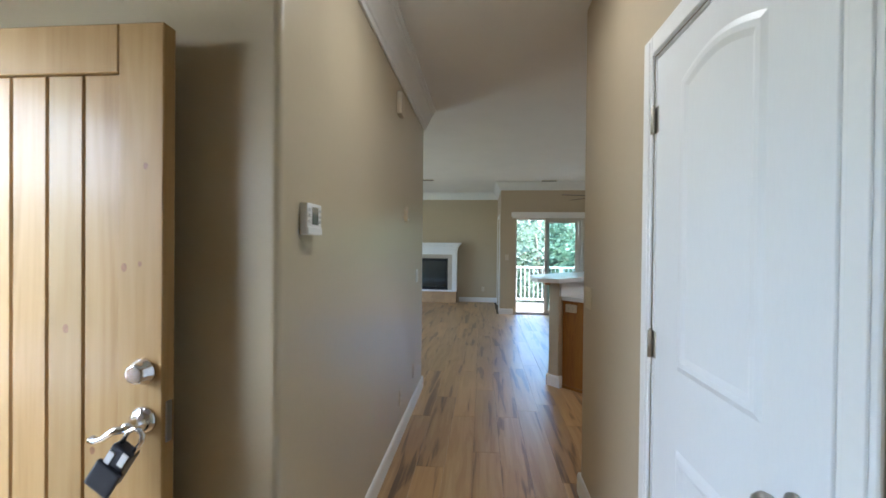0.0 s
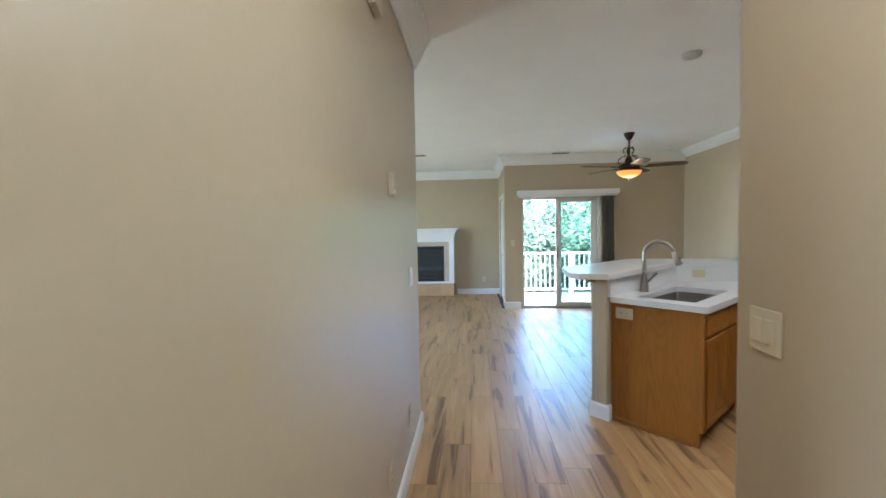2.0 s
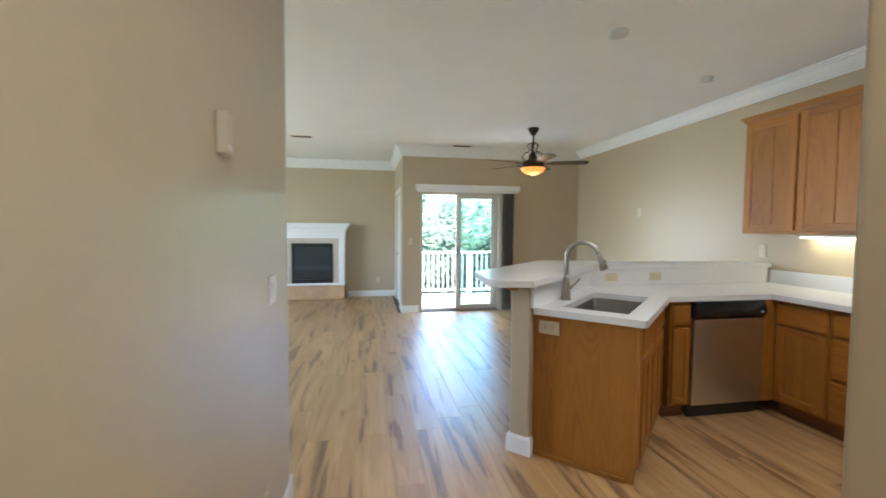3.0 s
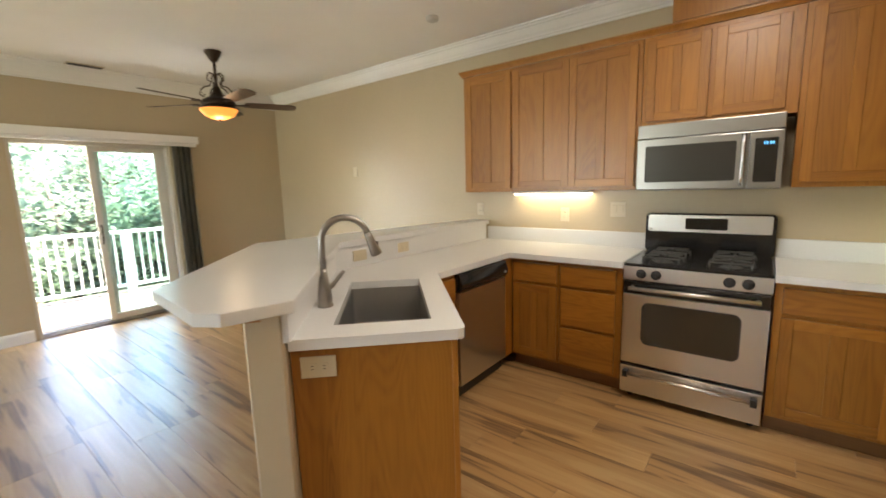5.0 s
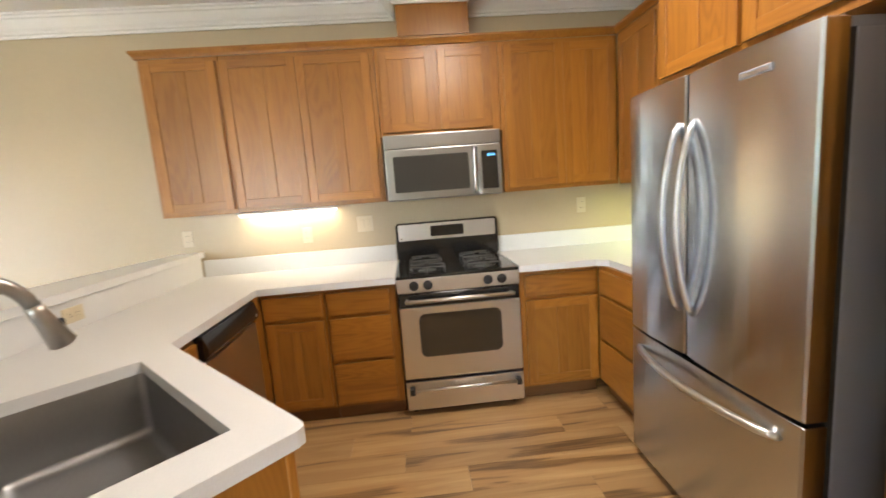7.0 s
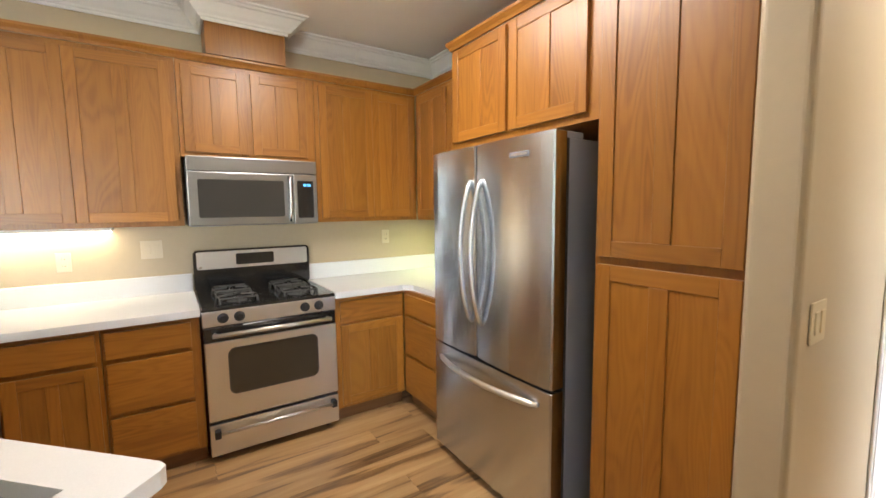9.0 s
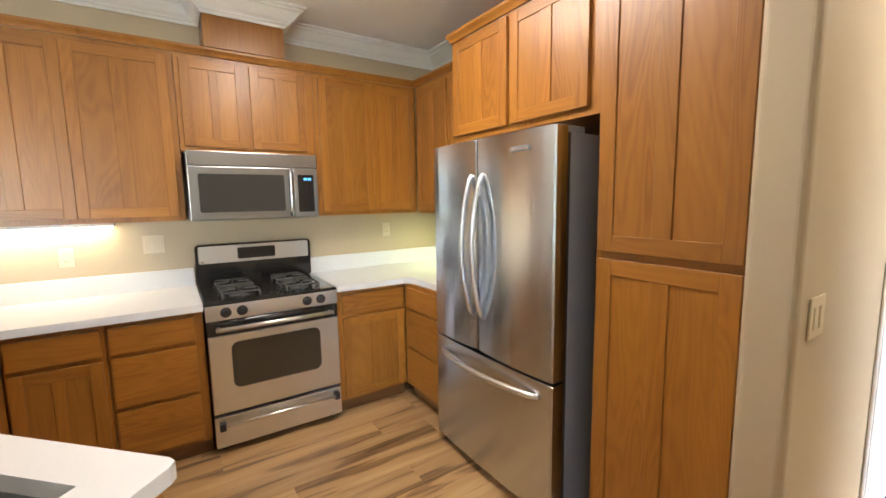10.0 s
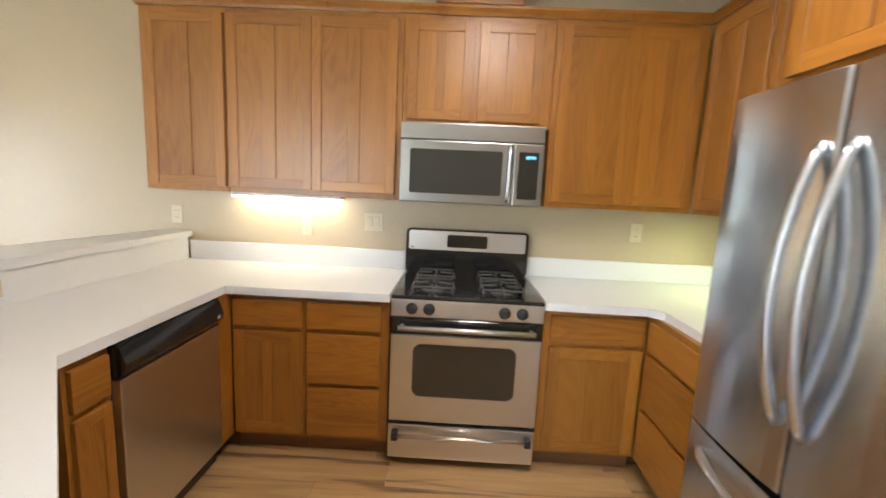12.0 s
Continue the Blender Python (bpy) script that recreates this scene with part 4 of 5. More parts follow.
# dishwasher
dw = thing("dishwasher", pose(2.526, 5.066, 0), "stainless steel dishwasher with black control panel", "dishwasher")
DWW = 0.603
part("body", box(B(), 0.004, DWW - 0.004, 0.03, 0.59, 0.02, 0.868), BLACKM, dw)
part("door", box(B(), 0.004, DWW - 0.004, -0.008, 0.03, 0.105, 0.740, 0.005, 2), STEEL, dw)
bm = B()
prof = [(0.03, 0.745), (0.006, 0.745), (-0.012, 0.752), (-0.030, 0.775), (-0.033, 0.800), (-0.022, 0.832), (-0.010, 0.866), (0.03, 0.866)]
l_, r_ = [bm.verts.new((0.004, y, z)) for y, z in prof], [bm.verts.new((DWW - 0.004, y, z)) for y, z in prof]
bm.faces.new(l_), bm.faces.new(r_[::-1])
for k in range(len(prof)):
    bm.faces.new((l_[k], r_[k], r_[(k + 1) % len(prof)], l_[(k + 1) % len(prof)]))
part("control_panel", bm, BLACK, dw, "curved black control panel")
part("badge", box(B(), DWW - 0.055, DWW - 0.035, -0.034, -0.029, 0.785, 0.80), LABELW, dw)
part("toe_panel", box(B(), 0.01, DWW - 0.01, 0.045, 0.06, 0.0, 0.10), BLACKM, dw, "black toe panel")

# refrigerator: faces +y, x runs from the range side to the hall side
fr = thing("refrigerator", pose(2.635, 3.080, 0, 0, 0, 180), "stainless steel french-door refrigerator with bottom freezer", "refrigerator")
FW = 0.905
part("case", box(B(), 0.012, FW - 0.006, 0.105, 0.745, 0.03, 1.735, 0.006, 2), CASE, fr, "textured dark grey case")
part("gasket", box(B(), 0.016, FW - 0.010, 0.082, 0.106, 0.055, 1.735), GASKET, fr)


def bowed(x0, x1, z0, z1, d=0.078, bulge=0.012, n=8):
    """A door skin that is slightly rounded towards its edges."""
    bm = B()
    pts = [(x0, d), (x0, 0.014)]
    for k in range(n + 1):
        s = k / n
        pts.append((x0 + 0.010 + (x1 - x0 - 0.020) * s, 0.010 - bulge * 4 * s * (1 - s) * 0.8))
    pts += [(x1, 0.014), (x1, d)]
    prism(bm, pts, z0, z1, 0.003, 1)
    for f in bm.faces:
        if abs(f.normal.z) < 0.3:
            f.smooth = False
    return bm


part("left_door", bowed(0.0, 0.398, 0.690, 1.760), STEELV, fr)
part("right_door", bowed(0.404, FW, 0.690, 1.760), STEELV, fr)
part("freezer_drawer", bowed(0.0, FW, 0.055, 0.676), STEELV, fr)
for x in (0.362, 0.448):
    arc = [(x, 0.006 - 0.070 * math.sin(math.pi * k / 20) ** 0.75, 0.868 + 0.724 * k / 20) for k in range(21)]
    part("door_handle", tube(B(), arc, [0.010] + [0.0145] * 19 + [0.010], 12), STEELV, fr, "long bowed steel handle")
arc = [(0.075 + 0.755 * k / 20, 0.006 - 0.066 * math.sin(math.pi * k / 20) ** 0.75, 0.604) for k in range(21)]
part("freezer_handle", tube(B(), arc, [0.010] + [0.0145] * 19 + [0.010], 12), STEEL, fr, "long bowed steel handle")
for x in (0.06, FW - 0.06):
    part("hinge_cover", box(B(), x - 0.045, x + 0.045, 0.03, 0.20, 1.735, 1.764, 0.006, 2), CASE, fr)
bm = box(B(), 0.655, 0.772, -0.0035, 0.006, 1.672, 1.694, 0.002)
part("badge", bm, CASE, fr, "slim framed badge")
part("badge_bar", box(B(), 0.664, 0.763, -0.0045, -0.003, 1.678, 1.688), STEEL, fr)
part("base_grille", box(B(), 0.02, FW - 0.02, 0.05, 0.10, 0.0, 0.05), BLACKM, fr)


# ---- lamps ----
ul = thing("under_cabinet_light", pose(3.785, 4.98, 1.33), "lit white strip light beneath the wall cabinet", "light")
part("housing", box(B(), -0.05, 0.05, -0.34, 0.34, 0.012, 0.034, 0.004), WHITEP, ul)
part("diffuser", box(B(), -0.045, 0.035, -0.33, 0.33, 0.000, 0.012, 0.003), TUBE, ul, "glowing tube cover")
kl = thing("ceiling_light", pose(2.15, 3.72, H), "lit rectangular ceiling light in the kitchen", "light")
part("frame", box(B(), -0.60, 0.60, -0.18, 0.18, -0.05, -0.001, 0.006), TRIM, kl)
part("diffuser", box(B(), -0.57, 0.57, -0.15, 0.15, -0.075, -0.05, 0.008), PANEL, kl)
hl = thing("ceiling_light", pose(0.40, 2.25, H), "lit round ceiling light in the hall", "light")
bm = B()
turned(bm, [(0.15, -0.001), (0.15, -0.02), (0.14, -0.03)], 32)
part("frame", bm, TRIM, hl)
bm = B()
turned(bm, [(0.138, -0.03), (0.130, -0.055), (0.09, -0.078), (0.02, -0.085)], 32)
part("diffuser", bm, PANEL, hl)

# ceiling fan
FZ = 2.264
fan = thing("ceiling_fan", pose(2.379, 7.73, FZ), "dark bronze ceiling fan with lit amber bowl", "ceiling fan")
bm = B()
turned(bm, [(0.018, H - FZ - 0.10), (0.03, H - FZ - 0.09), (0.055, H - FZ - 0.05), (0.072, H - FZ - 0.015), (0.072, H - FZ - 0.001)], 24)
part("canopy", bm, BRONZE, fan)
part("downrod", tube(B(), [(0, 0, 0.10), (0, 0, H - FZ - 0.09)], 0.012, 10), BRONZE, fan)
bm = B()
turned(bm, [(0.05, -0.05), (0.13, -0.045), (0.150, -0.02), (0.150, 0.010), (0.12, 0.035), (0.07, 0.060), (0.045, 0.10), (0.030, 0.14), (0.02, 0.16)], 32)
part("motor_housing", bm, BRONZE, fan)
for k in range(5):
    a = 2 * math.pi * k / 5 + 0.35
    ca, sa = math.cos(a), math.sin(a)
    prof = [(0.016, 0.26), (0.045, 0.275), (0.072, 0.245), (0.070, 0.205), (0.045, 0.195), (0.055, 0.155), (0.10, 0.145), (0.135, 0.110), (0.145, 0.065), (0.120, 0.050), (0.105, 0.075)]
    part("scroll", tube(B(), [(r * ca, r * sa, z) for r, z in prof], 0.006, 7), BRONZE, fan, "curled iron scroll")
for k in range(5):
    a = 72 * k - 22
    bm = B()
    box(bm, 0.13, 0.24, -0.018, 0.018, -0.012, -0.004, 0.002)
    prism(bm, [(0.20, -0.03), (0.24, -0.05), (0.27, 0.0), (0.24, 0.05), (0.20, 0.03)], -0.010, -0.002)
    bmesh.ops.transform(bm, matrix=pose(0, 0, 0, 0, 0, a), verts=bm.verts)
    arm = part("blade_arm", bm, BRONZE, fan)
    bm = prism(B(), [(0.23, -0.055), (0.45, -0.068), (0.65, -0.068), (0.70, -0.05), (0.715, 0.0), (0.70, 0.05), (0.65, 0.068), (0.45, 0.068), (0.23, 0.055)], -0.002, 0.005, 0.0015, 1)
    bmesh.ops.transform(bm, matrix=pose(0, 0, 0, 0, 0, a) @ pose(0, 0, 0, -11, 0, 0), verts=bm.verts)
    part("blade", bm, BLADE, fan, "dark walnut fan blade")
bm = B()
turned(bm, [(0.155, -0.048), (0.165, -0.055), (0.160, -0.075), (0.125, -0.115), (0.07, -0.14), (0.015, -0.148)], 32)
part("light_bowl", bm, AMBER, fan, "glowing amber glass bowl")
bm = B()
turned(bm, [(0.015, -0.147), (0.014, -0.158), (0.008, -0.168), (0.003, -0.172)], 14)
part("finial", bm, BRONZE, fan)
bm = B()
turned(bm, [(0.150, -0.058), (0.172, -0.056), (0.174, -0.046), (0.150, -0.040)], 32)
part("bowl_ring", bm, BRONZE, fan)


# ---- small fixtures ----
def wall_plate(name, m, label, category, rockers=1, w=0.070, h=0.115, material=WHITEP, slots=False):
    """A cover plate that lies on the local x-z plane and faces -y."""
    t = thing(name, m, label, category)
    part("plate", box(B(), -w / 2, w / 2, -0.007, -0.001, -h / 2, h / 2, 0.003, 2), material, t)
    n = rockers
    for i in range(n):
        x = (i - (n - 1) / 2) * 0.046
        if slots:
            for z in (-0.021, 0.021):
                part("socket", plate(round_rect(x - 0.016, x + 0.016, z - 0.014, z + 0.014, 0.008, 4), -0.0095, -0.0065), material, t)
                bm = B()
                for dx in (-0.006, 0.006):
                    box(bm, x + dx - 0.001, x + dx + 0.001, -0.0102, -0.0093, z - 0.004, z + 0.005)
                part("slot", bm, GASKET, t)
        else:
            part("rocker", box(B(), x - 0.016, x + 0.016, -0.011, -0.006, -0.032, 0.032, 0.002), material, t)
    return t


wall_plate("light_switch", pose(XR, 2.884, 1.135, 0, 0, -90), "ivory double rocker switch on the hall wall", "switch", 2, 0.116, 0.116, IVORY)
wall_plate("light_switch", pose(XHALL, 4.272, 1.135, 0, 0, 90), "white double switch plate on the hall wall", "switch", 2, 0.116, 0.116, WHITEP)
wall_plate("outlet", pose(XHALL, 4.144, 0.318, 0, 0, 90), "beige wall outlet low on the hall wall", "outlet", 1, material=BEIGEP, slots=True)
wall_plate("outlet", pose(XHALL, 3.56, 0.30, 0, 0, 90), "beige wall outlet low on the hall wall", "outlet", 1, material=BEIGEP, slots=True)
ch = thing("wall_sensor", pose(XHALL, 3.69, 1.64, 0, 0, 90), "slim beige sensor box on the hall wall", "sensor")
part("body", box(B(), -0.030, 0.030, -0.026, -0.001, -0.055, 0.055, 0.005, 2), BEIGEP, ch)
part("lens", box(B(), -0.014, 0.014, -0.029, -0.025, -0.045, -0.030, 0.002), WHITEP, ch)
th = thing("thermostat", pose(XHALL, 1.940, 1.490, 0, 0, 90), "white digital thermostat with grey display", "thermostat")
part("body", box(B(), -0.058, 0.058, -0.028, -0.001, -0.052, 0.052, 0.006, 2), WHITEP, th)
part("lower_flap", box(B(), -0.057, 0.057, -0.031, -0.027, -0.051, -0.026, 0.002), WHITEP, th)
part("display", box(B(), -0.022, 0.028, -0.0295, -0.0275, -0.018, 0.040, 0.001), LCD, th, "grey liquid crystal display")
for x in (-0.050, 0.036):
    for i in range(3):
        part("button", box(B(), x, x + 0.014, -0.0305, -0.0275, -0.012 + 0.018 * i, -0.002 + 0.018 * i, 0.001), LABELW, th)
cb = thing("door_chime", pose(XHALL, 3.41, 2.37, 0, 0, 90), "beige door chime box high on the hall wall", "door chime")
part("cover", box(B(), -0.06, 0.06, -0.035, -0.001, -0.075, 0.075, 0.008, 2), BEIGEP, cb)

for x in (2.24, 2.66):
    wall_plate("outlet", pose(x, 5.661, 0.988, 0, 0, 0) @ pose(0, 0, 0, 0, 90, 0), "ivory wall outlet on the splash wall", "outlet", 1, material=IVORY, slots=x > 2.5)
for y, z in ((5.74, 1.20), (4.89, 1.16), (2.80, 1.22)):
    wall_plate("outlet", pose(XE, y, z, 0, 0, -90), "beige wall outlet above the worktop", "outlet", 1, material=BEIGEP, slots=True)
wall_plate("light_switch", pose(XE, 4.46, 1.21, 0, 0, -90), "beige double switch above the worktop", "switch", 2, 0.116, 0.116, BEIGEP)
wall_plate("blank_plate", pose(XE, 7.55, 1.63, 0, 0, -90), "small beige blank plate on dining wall", "plate", 0, material=BEIGEP)
wall_plate("light_switch", pose(0.90, YSL, 1.18, 0, 0, 0), "white switch beside the sliding door", "switch", 1, material=BEIGEP)
wall_plate("outlet", pose(0.42, YN, 0.33, 0, 0, 0), "beige wall outlet beside the fireplace", "outlet", 1, material=BEIGEP, slots=True)
# outlet on the cabinet end panel
wall_plate("outlet", SINKM4 @ pose(0.0305, 0.535, 0.800, 0, 0, -90) @ pose(0, 0, 0, 0, 90, 0), "ivory outlet plate on the oak end panel", "outlet", 1, 0.08, 0.125, IVORY, slots=True)

for x, y, label in ((1.878, 5.09, "round white smoke detector on ceiling"), (3.145, 5.705, "small round ceiling sensor")):
    s = 1.0 if x < 2 else 0.75
    bm = B()
    turned(bm, [(0.066 * s, -0.001), (0.068 * s, -0.012), (0.060 * s, -0.028), (0.040 * s, -0.034), (0.010 * s, -0.035)], 28)
    single("smoke_detector", bm, SENSORP, label, "smoke detector", pose(x, y, H))
for x, y in ((1.72, 9.08), (-0.75, 8.9)):
    vt = thing("ceiling_vent", pose(x, y, H), "small dark slotted ceiling vent", "vent")
    bm = B()
    for a, b, c_, d_ in ((-0.15, 0.15, -0.06, -0.045), (-0.15, 0.15, 0.045, 0.06), (-0.15, -0.135, -0.045, 0.045), (0.135, 0.15, -0.045, 0.045)):
        box(bm, a, b, c_, d_, -0.010, -0.001, 0.002)
    part("frame", bm, BEIGEP, vt)
    part("backing", box(B(), -0.135, 0.135, -0.045, 0.045, -0.003, -0.001), GASKET, vt)
    for k in range(5):
        part("slat", box(B(), -0.135, 0.135, -0.040 + k * 0.018, -0.034 + k * 0.018, -0.009, -0.003), GASKET, vt)

# ---- fireplace ----
fp = thing("fireplace", pose(-0.83, 10.68, 0), "white mantel fireplace with black glass firebox", "fireplace")
D = YN - 10.68 - 0.003
bm = B()
for x0, x1, z0, z1 in ((-0.60, -0.49, 0.285, 1.30), (0.49, 0.60, 0.285, 1.30), (-0.49, 0.49, 1.19, 1.30)):
    box(bm, x0, x1, -0.020, D, z0, z1, 0.004)
part("leg_and_frieze", bm, TRIM, fp)
part("sill", box(B(), -0.61, 0.61, -0.035, 0.05, 0.285, 0.325, 0.004), TRIM, fp)
bm = B()
box(bm, -0.70, 0.70, -0.12, D, 1.445, 1.48, 0.004)
box(bm, -0.67, 0.67, -0.09, D, 1.41, 1.444, 0.010, 2)
box(bm, -0.64, 0.64, -0.06, D, 1.36, 1.409, 0.014, 2)
box(bm, -0.615, 0.615, -0.035, D, 1.30, 1.359, 0.006)
part("mantel_shelf", bm, TRIM, fp)
bm = B()
for x0, x1, z0, z1 in ((-0.49, -0.385, 0.325, 1.19), (0.385, 0.49, 0.325, 1.19), (-0.385, 0.385, 1.095, 1.19)):
    box(bm, x0, x1, 0.0, 0.03, z0, z1, 0.002)
part("surround", bm, STONE, fp, "beige marble surround")
bm = B()
for x0, x1, z0, z1 in ((-0.385, -0.345, 0.325, 1.095), (0.345, 0.385, 0.325, 1.095), (-0.345, 0.345, 1.035, 1.095), (-0.345, 0.345, 0.325, 0.40)):
    box(bm, x0, x1, 0.004, 0.06, z0, z1, 0.003)
part("firebox_frame", bm, FIREB, fp)
part("firebox_glass", box(B(), -0.345, 0.345, 0.030, 0.036, 0.40, 1.035), FIREG, fp)
part("chimney_breast", box(B(), -0.585, 0.585, 0.065, D, 0.285, 1.30), FIREB, fp)
hearth = part("hearth", box(B(), -0.60, 0.60, 0.010, D, 0.0, 0.284), SUB, fp)
for k in range(4):
    part("tile", box(B(), -0.60 + 0.30 * k + 0.0015, -0.30 + 0.30 * k - 0.0015, -0.002, 0.010, 0.004, 0.283, 0.002), TAN, hearth)
    part("tile", box(B(), -0.60 + 0.30 * k + 0.0015, -0.30 + 0.30 * k - 0.0015, -0.03, 0.001, 0.2835, 0.2848), TAN, hearth)

# ---- deck and outdoors ----
bm = B()
N_ = 64
ring = [bm.verts.new((1200 * math.cos(2 * math.pi * k / N_), 1200 * math.sin(2 * math.pi * k / N_), -4.0)) for k in range(N_)]
bm.faces.new(ring)
structure("ground", bm, GRASS, "dry grassy ground far below the deck", "ground")
DY1 = 10.98
deck = structure("deck", box(B(), YRET + T, 5.2, YSL + 0.16, DY1 + 0.06, -0.22, -0.045), DECK, "pale sunlit balcony deck", "deck")
yy = YSL + 0.165
while yy < DY1:
    part("board", box(B(), YRET + T + 0.002, 5.19, yy, yy + 0.134, -0.045, -0.022), DECK, deck)
    yy += 0.140
rl = thing("deck_railing", pose(YRET + T, DY1, -0.022), "white painted deck railing with slim balusters", "railing")
RL = 5.19 - YRET - T
part("top_rail", box(B(), 0, RL, -0.045, 0.045, 0.895, 0.935, 0.004), RAILW, rl)
part("lower_rail", box(B(), 0, RL, -0.022, 0.022, 0.10, 0.145, 0.003), RAILW, rl)
for x in (0.045, RL / 3, RL * 2 / 3, RL - 0.045):
    part("post", box(B(), x - 0.045, x + 0.045, -0.044, 0.044, 0, 0.894, 0.003), RAILW, rl)
xb = 0.14
me = mesh_of("baluster", box(B(), -0.011, 0.011, -0.011, 0.011, 0.146, 0.894), RAILW)
while xb < RL - 0.08:
    if min(abs(xb - p_) for p_ in (RL / 3, RL * 2 / 3)) > 0.06:
        ob = new("baluster", me)
        ob.parent, ob.location = rl, (xb, 0, 0)
    xb += 0.105
structure("path_entry", box(B(), -6.5, -1.42 - T, -3.0, 4.2, -0.25, -0.02), DECK, "pale concrete landing outside the front door", "landing")


def leaf_tree(x, y, height, spread, seed, leaves=6800):
    rnd = random.Random(seed)
    t = thing("tree", pose(x, y, -4.0), "tall broadleaf tree with bright green airy crown", "tree", "trees behind the deck")
    bm = B()
    top = Vector((rnd.uniform(-0.4, 0.4), rnd.uniform(-0.4, 0.4), height * 0.9))
    trunk = [Vector((0, 0, 0)).lerp(top, s) + Vector((0.15 * math.sin(5 * s + seed), 0.15 * math.cos(4 * s), 0)) for s in (0, 0.15, 0.35, 0.55, 0.75, 1)]
    tube(bm, trunk, [0.20, 0.17, 0.13, 0.10, 0.06, 0.02], 9)
    part("trunk", bm, BARK, t)
    tips = []
    for k in range(22):
        s = rnd.uniform(0.22, 0.95)
        a = rnd.uniform(0, 2 * math.pi)
        p0 = Vector((0, 0, 0)).lerp(top, s)
        ln = spread * (1.15 - 0.75 * s) * rnd.uniform(0.7, 1.15)
        p1 = p0 + Vector((math.cos(a) * ln * 0.55, math.sin(a) * ln * 0.55, ln * 0.25))
        p2 = p0 + Vector((math.cos(a) * ln, math.sin(a) * ln, ln * rnd.uniform(0.15, 0.5)))
        part("limb", tube(B(), [p0, p1, p2], [0.05, 0.03, 0.01], 5), BARK, t)
        tips += [p1, p1.lerp(p2, 0.5), p2, p2]
    verts, faces = [], []
    for k in range(leaves):
        c = rnd.choice(tips) + Vector((rnd.gauss(0, 0.42), rnd.gauss(0, 0.42), rnd.gauss(0, 0.24)))
        d1 = Vector((rnd.gauss(0, 1), rnd.gauss(0, 1), rnd.gauss(0, 0.45))).normalized()
        d2 = d1.cross(Vector((rnd.gauss(0, 0.5), rnd.gauss(0, 0.5), 1))).normalized()
        s = rnd.uniform(0.07, 0.15)
        i = len(verts)
        verts += [c - d1 * s, c + d2 * s * 0.45, c + d1 * s, c - d2 * s * 0.45]
        faces.append((i, i + 1, i + 2, i + 3))
    me = bpy.data.meshes.new("crown")
    me.from_pydata([tuple(v_) for v_ in verts], [], faces)
    me.materials.append(LEAF)
    ob = new("crown", me)
    ob.parent = t
    return t


for i, (x, y, h, s) in enumerate(((0.6, 15.0, 6.9, 2.2), (2.7, 17.5, 6.6, 2.3), (4.6, 16.0, 5.9, 2.1), (1.2, 21.0, 8.6, 2.7), (4.4, 22.0, 7.6, 2.8), (7.2, 19.0, 7.0, 2.5), (-2.0, 19.5, 8.4, 2.7), (9.0, 25.0, 8.8, 3.0), (2.0, 27.0, 9.2, 3.2), (6.0, 28.0, 8.6, 3.2))):
    leaf_tree(x, y, h, s, 11 + i)

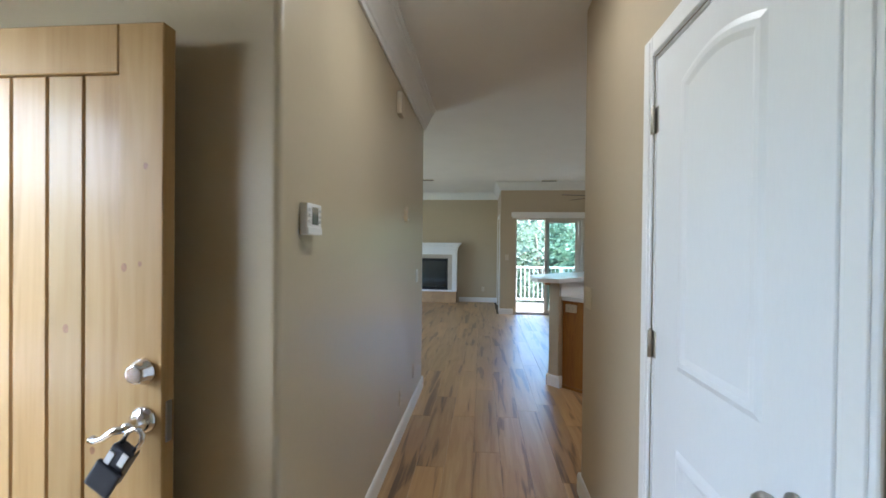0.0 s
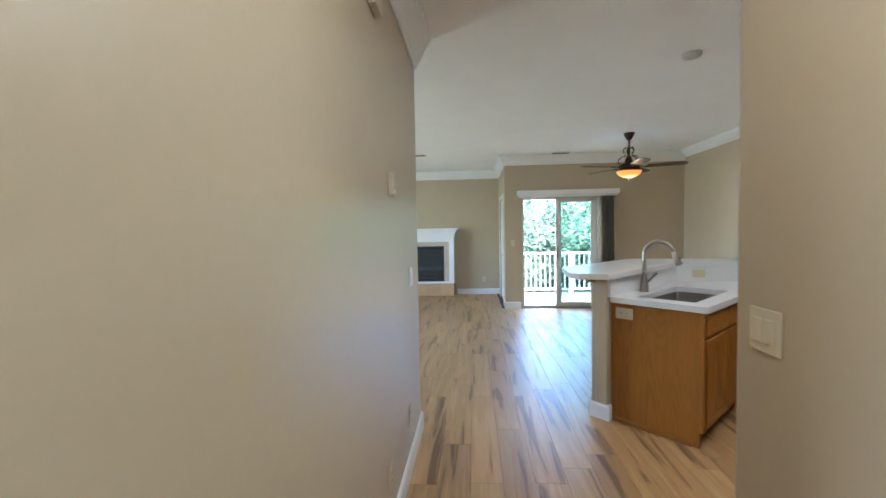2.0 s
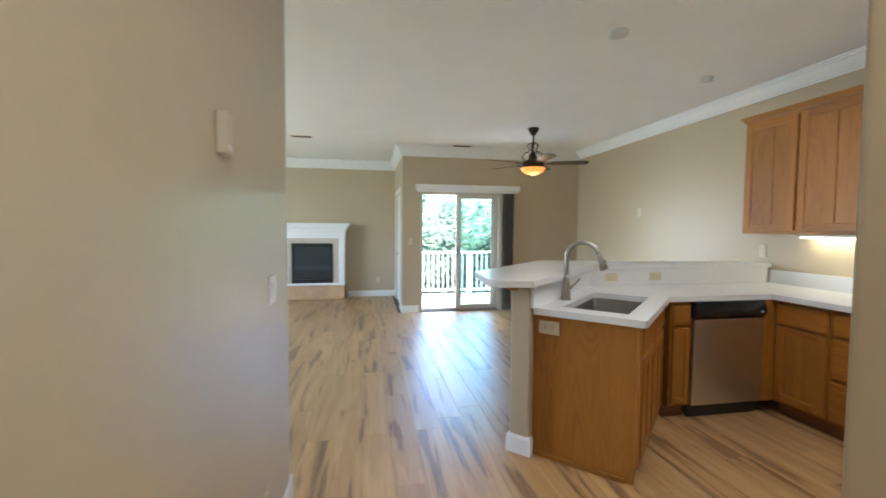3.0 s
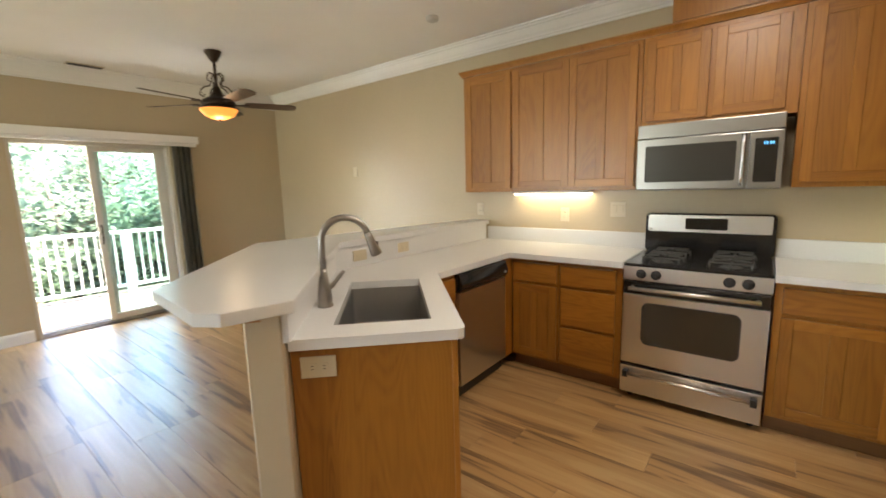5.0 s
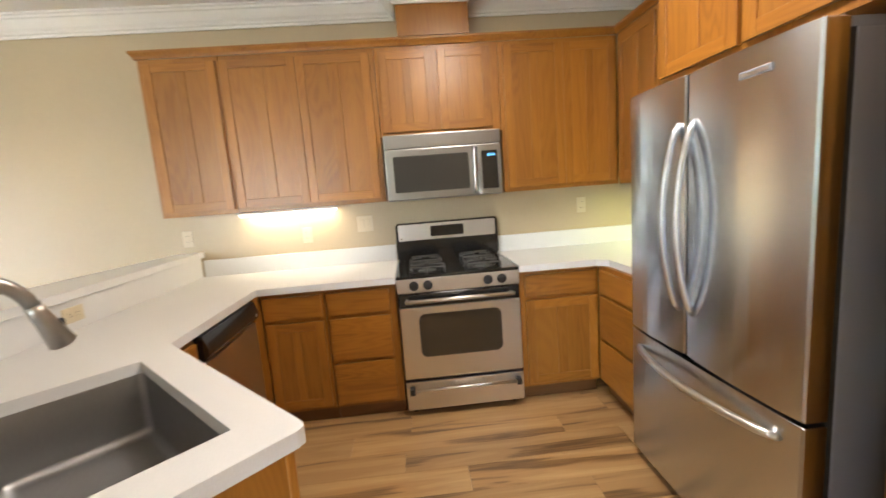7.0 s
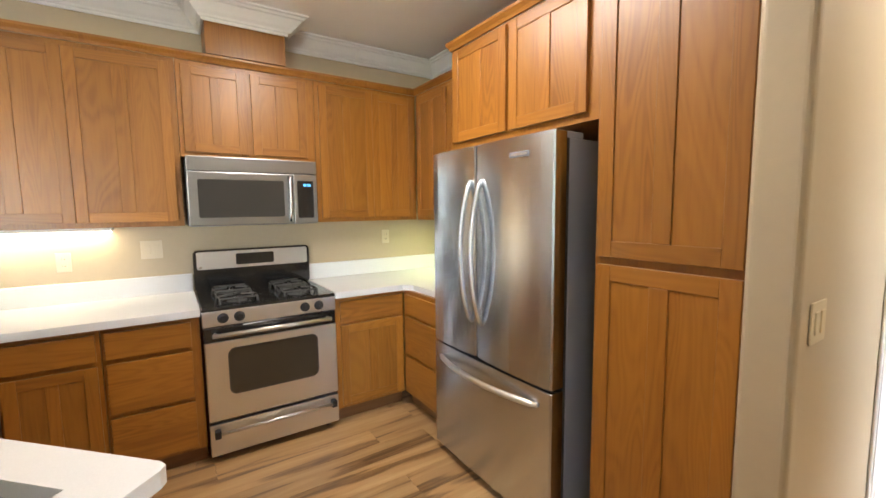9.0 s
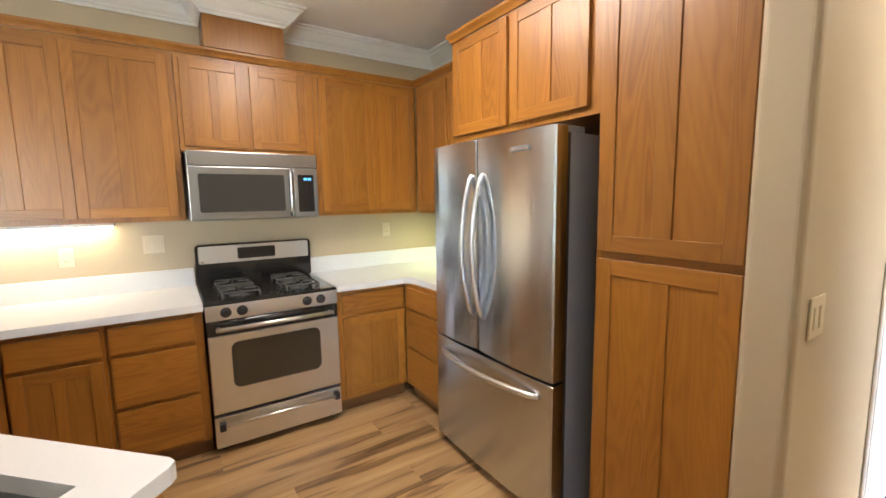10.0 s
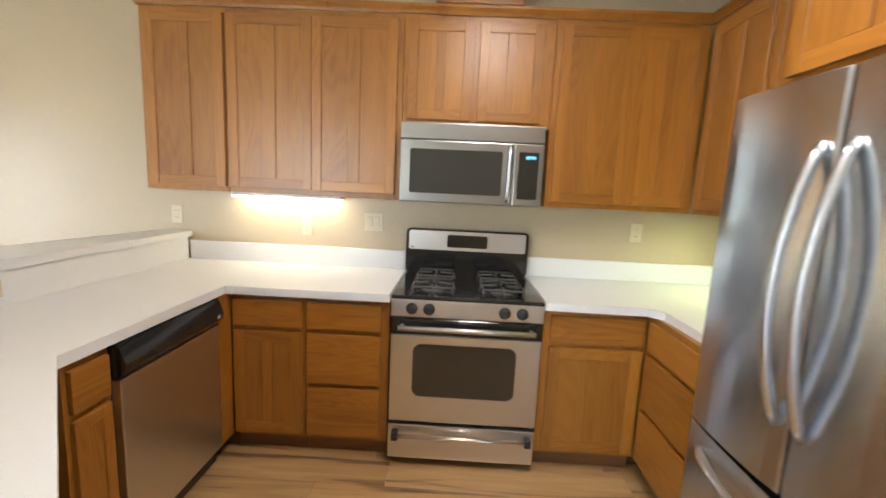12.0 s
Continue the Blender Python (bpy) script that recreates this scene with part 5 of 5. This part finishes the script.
# far woods on the slope behind, uncountable
wr = random.Random(77)
verts, faces = [], []
for k in range(16000):
    x = wr.uniform(-16, 26)
    crest = 2.6 + 1.3 * math.sin(x * 0.55) + 0.8 * math.sin(x * 1.7 + 1) + 0.5 * math.sin(x * 3.1)
    c = Vector((x, 33 + wr.uniform(-2.5, 3.5), -4 + (crest + 4) * wr.random() ** 0.8))
    d1 = Vector((wr.gauss(0, 1), wr.gauss(0, 1), wr.gauss(0, 0.6))).normalized()
    d2 = d1.cross(Vector((wr.gauss(0, 0.6), wr.gauss(0, 0.6), 1))).normalized()
    s = wr.uniform(0.22, 0.48)
    i = len(verts)
    verts += [c - d1 * s, c + d2 * s * 0.5, c + d1 * s, c - d2 * s * 0.5]
    faces.append((i, i + 1, i + 2, i + 3))
me = bpy.data.meshes.new("far_woods")
me.from_pydata([tuple(v_) for v_ in verts], [], faces)
me.materials.append(LEAF)
tagged(new("far_woods", me), "pale green far woods on the slope beyond the deck", "woods", kind="stuff")

# ---- floor planks, running along the hall ----
PWID, PLEN, G = 0.180, 1.22, 0.0006
ZONES = [(XHALL - 0.0, XR, -0.70, YEND), (-1.42, XHALL, -0.70, 1.75), (XR, XE, YKIT, YEND), (-3.9, XE, YEND, YSL), (-3.9, YRET, YSL, YN)]


def plank_mesh(w, l):
    c = 0.0007
    v = [(G, G, -0.008), (w - G, G, -0.008), (w - G, l - G, -0.008), (G, l - G, -0.008), (G, G, -c), (w - G, G, -c), (w - G, l - G, -c), (G, l - G, -c), (G + c, G + c, 0), (w - G - c, G + c, 0), (w - G - c, l - G - c, 0), (G + c, l - G - c, 0)]
    f = [(8, 9, 10, 11)] + [(a + k, a + (k + 1) % 4, a + 4 + (k + 1) % 4, a + 4 + k) for a in (0, 4) for k in range(4)]
    me = bpy.data.meshes.new("plank")
    me.from_pydata(v, [], f)
    me.materials.append(PLANK)
    return me


FULL = plank_mesh(PWID, PLEN)
prng = random.Random(5)
cols = int((XE + 3.9) / PWID) + 1
for i in range(cols):
    x0 = XHALL - PWID * 21 + i * PWID
    y = -0.70 - prng.uniform(0, PLEN)
    while y < YN:
        xa, xb_, ya, yb = x0, x0 + PWID, y, y + PLEN
        cx = x0 + PWID / 2
        lo, hi = None, None
        for zx0, zx1, zy0, zy1 in ZONES:
            if zx0 <= cx < zx1 and ya < zy1 and yb > zy0:
                lo = max(ya, zy0) if lo is None else min(lo, max(ya, zy0))
                hi = min(yb, zy1) if hi is None else max(hi, min(yb, zy1))
        if lo is not None and hi - lo > 0.05 and xa > -4.0:
            w = min(PWID, XE - x0)
            me = FULL if (w == PWID and lo == ya and hi == yb) else plank_mesh(w, hi - lo)
            ob = new("plank", me)
            ob.parent, ob.location = floor, (x0, lo, 0)
        y += PLEN
